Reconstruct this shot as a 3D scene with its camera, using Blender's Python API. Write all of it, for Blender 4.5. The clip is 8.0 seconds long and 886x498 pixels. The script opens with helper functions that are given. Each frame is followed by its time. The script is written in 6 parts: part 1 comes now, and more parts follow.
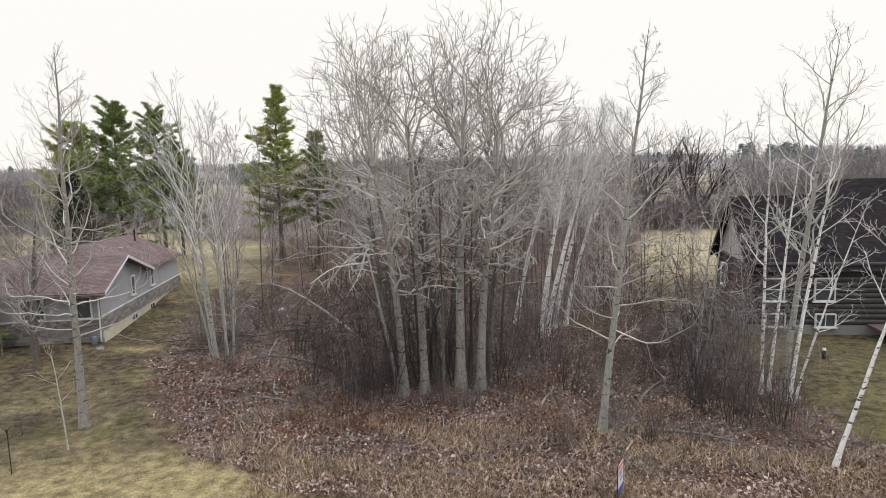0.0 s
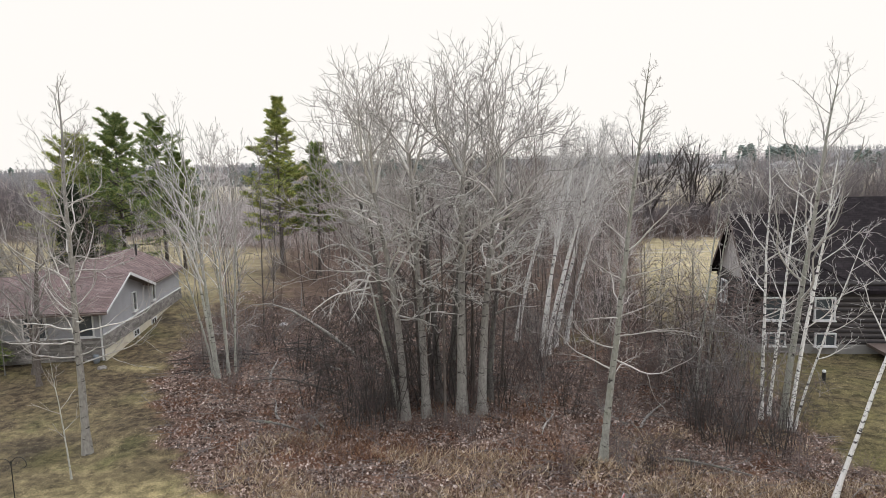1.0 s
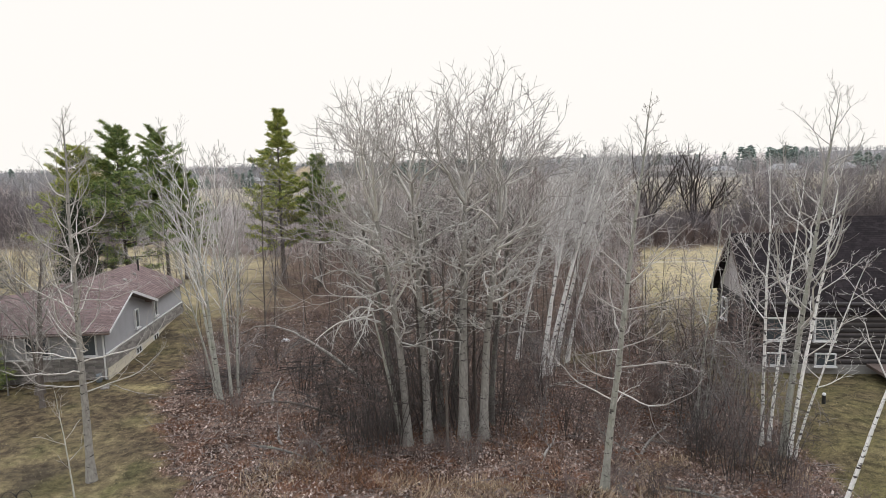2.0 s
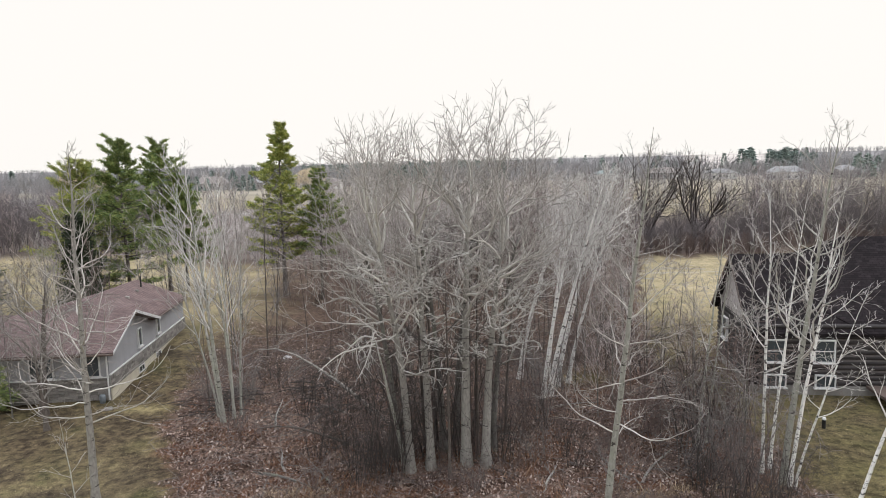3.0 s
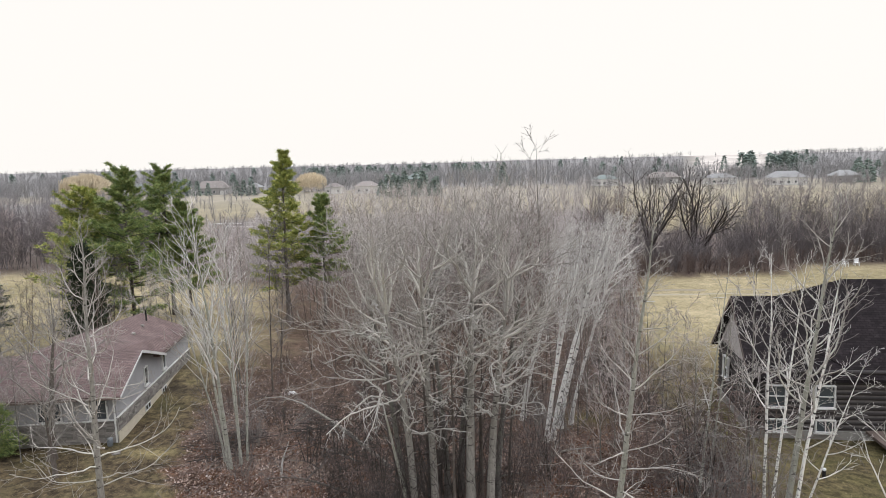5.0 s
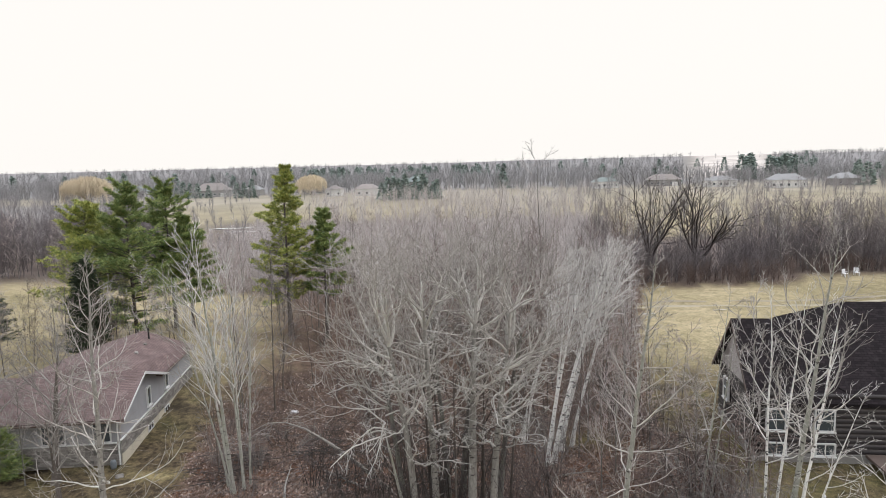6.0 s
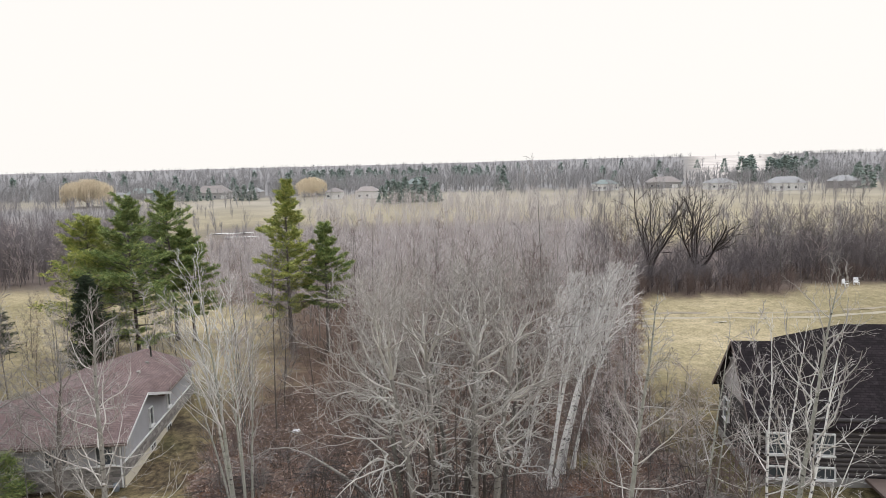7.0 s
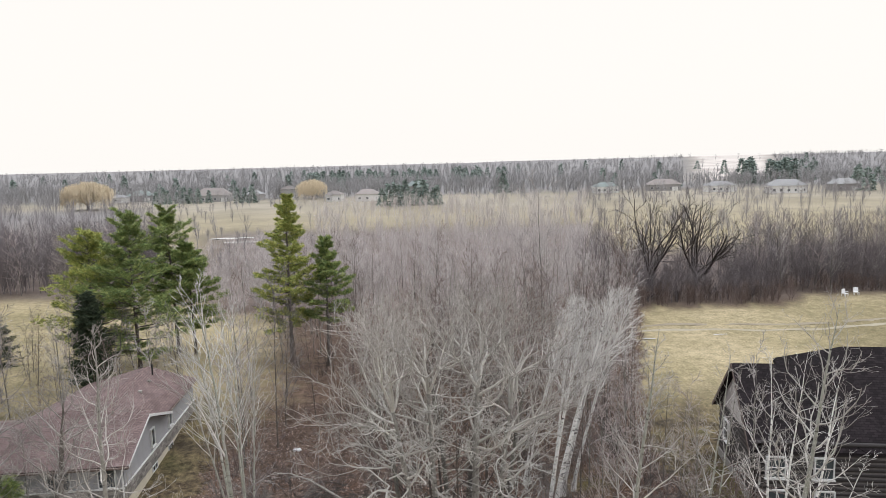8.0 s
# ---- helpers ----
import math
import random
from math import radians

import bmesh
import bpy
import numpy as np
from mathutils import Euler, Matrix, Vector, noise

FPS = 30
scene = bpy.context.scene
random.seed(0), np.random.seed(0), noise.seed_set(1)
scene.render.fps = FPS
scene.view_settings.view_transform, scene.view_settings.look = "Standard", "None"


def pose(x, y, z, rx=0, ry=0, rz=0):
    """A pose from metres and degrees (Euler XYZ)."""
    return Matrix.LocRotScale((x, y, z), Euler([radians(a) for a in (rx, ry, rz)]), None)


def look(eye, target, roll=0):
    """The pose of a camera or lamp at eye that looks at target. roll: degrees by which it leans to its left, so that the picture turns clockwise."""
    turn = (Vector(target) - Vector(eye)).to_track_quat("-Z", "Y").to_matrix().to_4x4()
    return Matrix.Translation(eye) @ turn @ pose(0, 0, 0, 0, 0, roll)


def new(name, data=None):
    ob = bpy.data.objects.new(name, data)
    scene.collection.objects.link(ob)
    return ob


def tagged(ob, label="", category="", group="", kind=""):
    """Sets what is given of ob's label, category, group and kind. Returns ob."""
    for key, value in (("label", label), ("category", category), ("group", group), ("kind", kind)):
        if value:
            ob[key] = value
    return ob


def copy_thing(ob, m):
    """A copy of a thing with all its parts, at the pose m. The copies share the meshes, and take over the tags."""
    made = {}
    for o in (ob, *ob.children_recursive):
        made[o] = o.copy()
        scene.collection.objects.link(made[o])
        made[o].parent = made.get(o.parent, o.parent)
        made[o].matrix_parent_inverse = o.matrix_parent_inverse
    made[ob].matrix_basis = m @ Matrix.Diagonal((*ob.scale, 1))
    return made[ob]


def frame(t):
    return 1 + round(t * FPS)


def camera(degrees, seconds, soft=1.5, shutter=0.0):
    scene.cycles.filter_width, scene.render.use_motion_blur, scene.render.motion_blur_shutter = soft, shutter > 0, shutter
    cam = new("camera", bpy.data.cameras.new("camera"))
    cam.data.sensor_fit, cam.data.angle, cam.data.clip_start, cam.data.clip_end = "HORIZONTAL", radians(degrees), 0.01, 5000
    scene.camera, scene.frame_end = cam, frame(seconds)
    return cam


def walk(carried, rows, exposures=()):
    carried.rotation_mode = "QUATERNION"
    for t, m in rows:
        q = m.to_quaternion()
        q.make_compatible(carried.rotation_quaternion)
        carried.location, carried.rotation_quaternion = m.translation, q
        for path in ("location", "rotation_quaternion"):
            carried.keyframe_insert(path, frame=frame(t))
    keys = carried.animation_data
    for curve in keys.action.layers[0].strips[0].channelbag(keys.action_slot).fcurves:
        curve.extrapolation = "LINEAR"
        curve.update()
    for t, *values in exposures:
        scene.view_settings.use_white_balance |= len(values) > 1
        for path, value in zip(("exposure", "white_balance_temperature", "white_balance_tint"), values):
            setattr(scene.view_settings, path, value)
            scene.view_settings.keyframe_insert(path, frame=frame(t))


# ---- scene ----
# ---------------- camera: a drone that climbs straight up ----------------
cam = camera(68.0, 8.0, soft=0.7)
PITCH, LEAN, EYE = -7.55, 1.45, 9.6
ROWS = []
for t in (0.0, 0.5, 1.0, 1.5, 2.25, 3.0, 3.5, 4.0, 4.5, 5.25, 6.0, 6.5, 7.0, 7.5, 8.0):
    s = t / 8
    eye = (-0.105 * s - 1.132 * s * s + 0.782 * s ** 3,
           0.411 * s - 1.286 * s * s + 0.915 * s ** 3,
           EYE + 7.968 * s + 3.074 * s * s - 1.042 * s ** 3)
    ROWS.append((t, pose(*eye, 90 + PITCH, 0, 0) @ pose(0, 0, 0, 0, 0, -LEAN)))
walk(cam, ROWS)

# ---------------- light: a bright overcast sky and a weak, wide sun ----------------
world = bpy.data.worlds.new("overcast")
scene.world = world
world.use_nodes = True
wn = world.node_tree.nodes
wl = world.node_tree.links
sky = wn.new("ShaderNodeTexSky")
sky.sky_type = 'NISHITA'
sky.sun_disc = False
sky.sun_elevation = radians(55)
sky.sun_rotation = radians(80)
sky.dust_density = 5.0
veil = wn.new("ShaderNodeMix")
veil.data_type = 'RGBA'
veil.inputs[0].default_value = 0.97
dim = wn.new("ShaderNodeMix")
dim.data_type = 'RGBA'
dim.blend_type = 'MULTIPLY'
dim.inputs[0].default_value = 1.0
dim.inputs[7].default_value = (0.10, 0.10, 0.10, 1)
wl.new(sky.outputs[0], dim.inputs[6])
wl.new(dim.outputs[2], veil.inputs[6])
veil.inputs[7].default_value = (1.0, 0.968, 0.93, 1)
tone = wn.new("ShaderNodeMix")
tone.data_type = 'RGBA'
tone.inputs[7].default_value = (0.94, 0.975, 1.04, 1)
wl.new(veil.outputs[2], tone.inputs[6])
wl.new(tone.outputs[2], wn["Background"].inputs[0])
# an overcast sky is two to three times as bright overhead as along the horizon
up_dir = wn.new("ShaderNodeSeparateXYZ")
wl.new(wn.new("ShaderNodeTexCoord").outputs["Generated"], up_dir.inputs[0])
lum = wn.new("ShaderNodeMapRange")
lum.inputs[1].default_value, lum.inputs[2].default_value = 0.3, 1.0
lum.inputs[3].default_value, lum.inputs[4].default_value = 1.03, 2.5
wl.new(up_dir.outputs[2], lum.inputs[0])
wl.new(lum.outputs[0], wn["Background"].inputs[1])
cool = wn.new("ShaderNodeMapRange")
cool.inputs[1].default_value, cool.inputs[2].default_value = 0.32, 0.6
wl.new(up_dir.outputs[2], cool.inputs[0])
wl.new(cool.outputs[0], tone.inputs[0])
sun_data = bpy.data.lights.new("sun", 'SUN')
sun_data.energy = 1.0
sun_data.angle = radians(28)
sun_data.color = (1.0, 0.97, 0.94)
sun = new("sun", sun_data)
sun.matrix_world = look((60, 10, 90), (0, 0, 0))
scene.view_settings.exposure = 0.0


# ---------------- materials ----------------
def ramp(nt, source, stops):
    node = nt.nodes.new("ShaderNodeValToRGB")
    els = node.color_ramp.elements
    while len(els) < len(stops):
        els.new(0.5)
    for el, (pos, col) in zip(els, stops):
        el.position = pos
        el.color = (*col, 1)
    nt.links.new(source, node.inputs[0])
    return node.outputs[0]


def noise_node(nt, vec, scale, detail=4.0, rough=0.6):
    node = nt.nodes.new("ShaderNodeTexNoise")
    node.inputs["Scale"].default_value = scale
    node.inputs["Detail"].default_value = detail
    node.inputs["Roughness"].default_value = rough
    if vec is not None:
        nt.links.new(vec, node.inputs["Vector"])
    return node.outputs["Fac"]


def mixed(nt, fac, a, b, mode='MIX'):
    node = nt.nodes.new("ShaderNodeMix")
    node.data_type = 'RGBA'
    node.blend_type = mode
    for sock, val in ((node.inputs[0], fac), (node.inputs[6], a), (node.inputs[7], b)):
        if isinstance(val, bpy.types.NodeSocket):
            nt.links.new(val, sock)
        elif isinstance(val, tuple):
            sock.default_value = (*val, 1)
        else:
            sock.default_value = val
    return node.outputs[2]


def blank(name, rough=0.8):
    m = bpy.data.materials.new(name)
    m.use_nodes = True
    b = m.node_tree.nodes["Principled BSDF"]
    b.inputs["Roughness"].default_value = rough
    return m, m.node_tree, b


def position(nt, stretch=None):
    tc = nt.nodes.new("ShaderNodeTexCoord").outputs["Object"]
    if stretch:
        mp = nt.nodes.new("ShaderNodeMapping")
        mp.inputs["Scale"].default_value = stretch
        nt.links.new(tc, mp.inputs[0])
        return mp.outputs[0]
    return tc


def bumped(nt, b, height, strength, dist=0.02):
    node = nt.nodes.new("ShaderNodeBump")
    node.inputs["Strength"].default_value = strength
    node.inputs["Distance"].default_value = dist
    nt.links.new(height, node.inputs["Height"])
    nt.links.new(node.outputs[0], b.inputs["Normal"])


def rough_mat(name, dark, light, fine=30.0, coarse=2.0, rough=0.85, bump=0.4, stretch=None, vary=0.25, metal=0.0, young=None):
    """A weathered surface: grain and blotches between two colours, with an own tint for each object."""
    m, nt, b = blank(name, rough)
    vec = position(nt, stretch)
    f1 = noise_node(nt, vec, fine, 5)
    f2 = noise_node(nt, vec, coarse, 3)
    c1 = ramp(nt, f1, [(0.3, dark), (0.7, light)])
    c2 = ramp(nt, f2, [(0.3, dark), (0.7, light)])
    col = mixed(nt, 0.5, c1, c2)
    info = nt.nodes.new("ShaderNodeObjectInfo").outputs["Random"]
    tint = ramp(nt, info, [(0.0, (1 - vary,) * 3), (1.0, (1.0, 1.0, 1.0))])
    col = mixed(nt, 1.0, col, tint, 'MULTIPLY')
    if young:
        # thin young shoots are darker and browner than the old pale wood
        att = nt.nodes.new("ShaderNodeAttribute")
        att.attribute_name = "girth"
        age = nt.nodes.new("ShaderNodeMapRange")
        age.inputs[1].default_value, age.inputs[2].default_value = 0.010, 0.034
        nt.links.new(att.outputs["Fac"], age.inputs[0])
        col = mixed(nt, 1.0, col, mixed(nt, age.outputs[0], young, (1.22, 1.22, 1.2)), 'MULTIPLY')
    nt.links.new(col, b.inputs["Base Color"])
    b.inputs["Metallic"].default_value = metal
    if bump:
        bumped(nt, b, f1, bump)
    return m


def island_mat(name, stops, rough=0.8, trans=0.0):
    """Leaves and blades: each loose piece takes its own colour."""
    m, nt, b = blank(name, rough)
    geo = nt.nodes.new("ShaderNodeNewGeometry")
    col = ramp(nt, geo.outputs["Random Per Island"], stops)
    patch = noise_node(nt, geo.outputs["Position"], 0.6, 3)
    shade = ramp(nt, patch, [(0.3, (0.80, 0.78, 0.78)), (0.7, (1.2, 1.15, 1.1))])
    nt.links.new(mixed(nt, 1.0, col, shade, 'MULTIPLY'), b.inputs["Base Color"])
    b.inputs["Specular IOR Level"].default_value = 0.2
    return m


def bark_mat(name, dark, light, marks, amount, fine=14.0, lichen=None):
    """Bark: pale skin with dark cross marks and knots, and blotches of lichen."""
    m, nt, b = blank(name, 0.85)
    vec = position(nt, (1.0, 1.0, 2.6))
    skin = ramp(nt, noise_node(nt, position(nt, (1, 1, 0.35)), fine, 5), [(0.3, dark), (0.72, light)])
    knots = noise_node(nt, vec, 3.2, 3, 0.7)
    mask = ramp(nt, knots, [(amount, (0, 0, 0)), (amount + 0.06, (1, 1, 1))])
    col = mixed(nt, mask, skin, marks)
    if lichen:
        lm = ramp(nt, noise_node(nt, position(nt), 1.3, 4), [(0.5, (0, 0, 0)), (0.66, (0.6, 0.6, 0.6))])
        col = mixed(nt, lm, col, lichen)
    info = nt.nodes.new("ShaderNodeObjectInfo").outputs["Random"]
    tint = ramp(nt, info, [(0.0, (0.8, 0.8, 0.8)), (1.0, (1.0, 1.0, 1.0))])
    nt.links.new(mixed(nt, 1.0, col, tint, 'MULTIPLY'), b.inputs["Base Color"])
    bumped(nt, b, noise_node(nt, vec, 18.0, 5), 0.5, 0.02)
    return m


ASPEN_BARK = bark_mat("aspen_bark", (0.24, 0.238, 0.205), (0.46, 0.455, 0.405), (0.05, 0.042, 0.038), 0.585, lichen=(0.30, 0.31, 0.23))
POPLAR_BARK = bark_mat("poplar_bark", (0.185, 0.175, 0.158), (0.36, 0.34, 0.31), (0.045, 0.038, 0.033), 0.595)
BIRCH_BARK = bark_mat("birch_bark", (0.66, 0.645, 0.62), (0.88, 0.865, 0.84), (0.05, 0.042, 0.042), 0.565)
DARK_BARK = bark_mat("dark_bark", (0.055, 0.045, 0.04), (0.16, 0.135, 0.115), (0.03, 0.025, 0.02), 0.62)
GREY_BARK = bark_mat("grey_bark", (0.085, 0.078, 0.072), (0.20, 0.187, 0.17), (0.05, 0.045, 0.04), 0.62, lichen=(0.22, 0.23, 0.17))
DEAD_WOOD = rough_mat("bleached_dead_wood", (0.36, 0.347, 0.325), (0.64, 0.622, 0.588), 9, 0.7, bump=0)
PALE_TWIG = rough_mat("pale_twig", (0.31, 0.297, 0.28), (0.61, 0.588, 0.56), 9, 0.7, bump=0, young=(0.84, 0.81, 0.79))
BIRCH_TWIG = rough_mat("birch_twig", (0.48, 0.46, 0.44), (0.76, 0.735, 0.71), 9, 0.7, bump=0)
ASH_TWIG = rough_mat("ash_twig", (0.17, 0.158, 0.15), (0.36, 0.34, 0.322), 9, 0.7, bump=0, young=(0.84, 0.81, 0.79))
GREY_TWIG = rough_mat("grey_twig", (0.115, 0.10, 0.096), (0.27, 0.243, 0.232), 9, 0.7, bump=0)
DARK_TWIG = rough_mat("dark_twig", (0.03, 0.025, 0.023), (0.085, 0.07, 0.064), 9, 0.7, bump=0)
RED_TWIG = rough_mat("red_twig", (0.095, 0.066, 0.058), (0.22, 0.162, 0.145), 9, 0.7, bump=0)
YOUNG_TWIG = rough_mat("young_twig", (0.29, 0.264, 0.254), (0.54, 0.503, 0.485), 9, 0.7, bump=0)
PINK_TWIG = rough_mat("pinkish_twig", (0.28, 0.232, 0.222), (0.51, 0.44, 0.422), 9, 0.7, bump=0)
MAUVE_TWIG = rough_mat("mauve_grey_twig", (0.10, 0.084, 0.09), (0.24, 0.21, 0.216), 0.5, 0.02, bump=0)
# far twigs: their own pale tones, with distance haze put into the colour
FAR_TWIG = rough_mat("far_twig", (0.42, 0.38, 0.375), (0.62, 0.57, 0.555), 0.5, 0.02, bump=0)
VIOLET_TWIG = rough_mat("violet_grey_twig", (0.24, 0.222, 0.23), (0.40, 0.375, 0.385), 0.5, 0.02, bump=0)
HAZE_TINT_TWIG = rough_mat("haze_tinted_twig", (0.25, 0.245, 0.252), (0.37, 0.358, 0.36), 0.3, 0.01, bump=0)
PINE = island_mat("pine_needles", [(0.0, (0.075, 0.12, 0.055)), (0.5, (0.17, 0.245, 0.09)), (0.85, (0.31, 0.37, 0.13)), (1.0, (0.44, 0.44, 0.17))])
PINE_GOLD = island_mat("golden_pine_needles", [(0.0, (0.09, 0.14, 0.045)), (0.4, (0.25, 0.31, 0.09)), (1.0, (0.54, 0.53, 0.17))])
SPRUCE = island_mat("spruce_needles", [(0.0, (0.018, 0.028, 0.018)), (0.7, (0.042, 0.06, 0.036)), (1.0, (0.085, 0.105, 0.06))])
# lighter, bluer needles: the far air's haze is mixed into the colour
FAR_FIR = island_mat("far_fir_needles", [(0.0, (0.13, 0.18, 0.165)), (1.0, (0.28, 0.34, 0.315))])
WILLOW = rough_mat("willow_twig", (0.62, 0.52, 0.37), (0.76, 0.66, 0.50), 0.4, 0.05, bump=0)


# ---------------- mesh helpers ----------------
class Web:
    """Collects tapering tubes and turns them into one mesh at a time."""

    def __init__(self):
        self.sets = {}

    def add(self, pts, radii, sides):
        p, r = self.sets.setdefault((len(pts), sides), ([], []))
        p.append([tuple(q) for q in pts])
        r.append(radii)

    def mesh(self, name):
        verts, faces, girth, base = [], [], [], 0
        for (n, k), (p, r) in sorted(self.sets.items()):
            p, r = np.array(p, float), np.array(r, float)
            m = len(p)
            d = np.gradient(p, axis=1)
            d /= np.linalg.norm(d, axis=2, keepdims=True) + 1e-9
            ref = np.where(np.abs(d[:, :1, 2:]) > 0.8, np.array([1.0, 0.1, 0.0]), np.array([0.0, 0.1, 1.0]))
            a = np.cross(d, np.broadcast_to(ref, d.shape))
            a /= np.linalg.norm(a, axis=2, keepdims=True) + 1e-9
            b = np.cross(d, a)
            ang = np.arange(k) * 2 * np.pi / k
            ring = (p[:, :, None] + r[:, :, None, None] * (np.cos(ang)[:, None] * a[:, :, None] + np.sin(ang)[:, None] * b[:, :, None]))
            verts.append(ring.reshape(-1, 3))
            girth.append(np.repeat(r.reshape(-1), k))
            i = np.arange(m)[:, None, None] * (n * k) + np.arange(n - 1)[None, :, None] * k
            j = np.arange(k)[None, None, :]
            j2 = (j + 1) % k
            q = np.stack([i + j, i + j2, i + k + j2, i + k + j], -1).reshape(-1, 4)
            faces.append(q + base)
            base += m * n * k
        me = quad_mesh(name, np.concatenate(verts), np.concatenate(faces))
        me.attributes.new("girth", 'FLOAT', 'POINT').data.foreach_set("value", np.concatenate(girth).astype(np.float32))
        return me


def quad_mesh(name, verts, faces, smooth=True):
    me = bpy.data.meshes.new(name)
    k = faces.shape[1]
    me.vertices.add(len(verts))
    me.vertices.foreach_set("co", np.ascontiguousarray(verts, dtype=np.float32).ravel())
    me.loops.add(faces.size)
    me.loops.foreach_set("vertex_index", np.ascontiguousarray(faces, dtype=np.int32).ravel())
    me.polygons.add(len(faces))
    me.polygons.foreach_set("loop_start", np.arange(len(faces), dtype=np.int32) * k)
    me.polygons.foreach_set("use_smooth", np.full(len(faces), smooth, dtype=bool))
    me.update(calc_edges=True)
    me.validate()
    return me


def put(name, me, mat, parent=None, label=""):
    me.materials.append(mat)
    ob = new(name, me)
    if parent:
        ob.parent = parent
    return tagged(ob, label) if label else ob


def part(name, bm, material, parent, label=""):
    me = bpy.data.meshes.new(name)
    bmesh.ops.recalc_face_normals(bm, faces=bm.faces)
    bm.to_mesh(me)
    bm.free()
    return put(name, me, material, parent, label)


def thing(name, label, category, m=Matrix(), group="", kind=""):
    ob = new(name)
    ob.empty_display_size = 0.2
    ob.matrix_world = m
    return tagged(ob, label, category, group, kind)


def box(bm, x0, x1, y0, y1, z0, z1, bevel=0.0, m=None):
    vs = bmesh.ops.create_cube(bm, size=1.0)["verts"]
    for v in vs:
        v.co = Vector(((x0 + x1) / 2 + v.co.x * (x1 - x0), (y0 + y1) / 2 + v.co.y * (y1 - y0), (z0 + z1) / 2 + v.co.z * (z1 - z0)))
    if bevel:
        es = list({e for v in vs for e in v.link_edges})
        vs = list({v for f in bmesh.ops.bevel(bm, geom=es, offset=bevel, segments=1, affect='EDGES')["faces"] for v in f.verts} | {v for v in vs if v.is_valid})
    if m is not None:
        for v in vs:
            v.co = m @ v.co
    return bm


def a_box(*a, **k):
    return box(bmesh.new(), *a, **k)


def slab(points, thick):
    """A flat polygon with a thickness straight down."""
    bm = bmesh.new()
    top = [bm.verts.new(p) for p in points]
    low = [bm.verts.new((p[0], p[1], p[2] - thick)) for p in points]
    bm.faces.new(top)
    bm.faces.new(low[::-1])
    for i in range(len(top)):
        j = (i + 1) % len(top)
        bm.faces.new((top[i], low[i], low[j], top[j]))
    return bm


def prism(points, off):
    """A flat polygon pushed along the vector off."""
    bm = bmesh.new()
    off = Vector(off)
    top = [bm.verts.new(p) for p in points]
    low = [bm.verts.new(Vector(p) + off) for p in points]
    bm.faces.new(top)
    bm.faces.new(low[::-1])
    for i in range(len(top)):
        j = (i + 1) % len(top)
        bm.faces.new((top[i], low[i], low[j], top[j]))
    return bm


# ---------------- ground ----------------
def smooth(a, b, x):
    u = np.clip((x - a) / (b - a), 0, 1)
    return u * u * (3 - 2 * u)


def rise(x, y):
    """Height of the ground, flat round the lot, with a low rise to the far woods."""
    x, y = np.asarray(x, float), np.asarray(y, float)
    z = 9.0 * smooth(480, 1500, y) + 5.0 * smooth(200, 500, x) * smooth(500, 1000, y)
    z = z + 0.75 * smooth(39, 50, y) * smooth(-12, -17, x) * smooth(80, 60, y)
    z = z + 0.06 * np.sin(x * 0.9 + 1.3 * np.sin(y * 0.5)) * np.sin(y * 0.8 + 0.7) + 0.12 * np.sin(x * 0.21) * np.sin(y * 0.17 + 1)
    return z


def rise1(x, y):
    return float(rise(x, y))


def lot_edge(y):
    """x of the edge between the lawn and the leaf litter of the lot."""
    return np.interp(y, [17.0, 18.4, 20.3, 22.8, 27.1, 32.1, 35.2, 42, 52, 90], [-2.0, -5.3, -7.8, -9.9, -12.5, -14.7, -15.2, -16.3, -15.5, -24.0])


def right_edge(y):
    return np.interp(y, [16, 20, 22, 25, 29, 34, 42, 60, 90], [15.5, 14.2, 13.9, 13.9, 14.4, 13.6, 13.0, 18.0, 27.0])


def zones(x, y):
    wob = 0.35 * np.sin(y * 1.7 + np.sin(x * 2.1)) + 0.25 * np.sin(y * 4.3 + x)
    wide = 0.35 + 0.35 * np.clip(y - 40, 0, 12)
    lot = smooth(-wide, wide, x - lot_edge(y) - wob * (1 + 0.12 * np.clip(y - 40, 0, 20))) * smooth(0.35, -0.35, x - right_edge(y) - wob) * smooth(17.2, 18.0, y + 0.3 * wob + 0.05 * x) * smooth(95, 88, y)
    lot = lot * (1 - 0.9 * np.exp(-((x - 7.8) / 2.0) ** 2 - ((y - 37.5) / 1.6) ** 2))
    u = x / np.maximum(y, 1.0)
    edge = 84 + 4.5 * smooth(45, 49, x) + 0.06 * np.abs(x - 35) + 3 * wob + 12 * smooth(0, -30, x)
    woods = smooth(edge - 2, edge + 3, y) * smooth(150, 125, y)
    woods = np.maximum(woods, smooth(84, 90, y) * smooth(215, 180, y) * smooth(-0.40, -0.33, u) * smooth(0.26, 0.2, u))
    woods = np.maximum(woods, smooth(95, 105, y) * smooth(340, 300, y) * smooth(-0.42, -0.5, u))
    woods = np.maximum(woods, smooth(395, 430, y + 40 * wob) * (1 - smooth(0.36, 0.37, u) * smooth(0.51, 0.50, u) * smooth(480, 520, y)))
    field = smooth(46, 58, y) * (1 - woods)
    return np.clip(lot + woods, 0, 1), field


def grid_lines(a, b, step, lo, hi):
    mid = list(np.arange(a, b + step / 2, step))
    out, d, x = [], step, b
    while x < hi:
        d *= 1.11
        x += d
        out.append(min(x, hi))
    left, d, x = [], step, a
    while x > lo:
        d *= 1.11
        x -= d
        left.append(max(x, lo))
    return np.array(left[::-1] + mid + out)


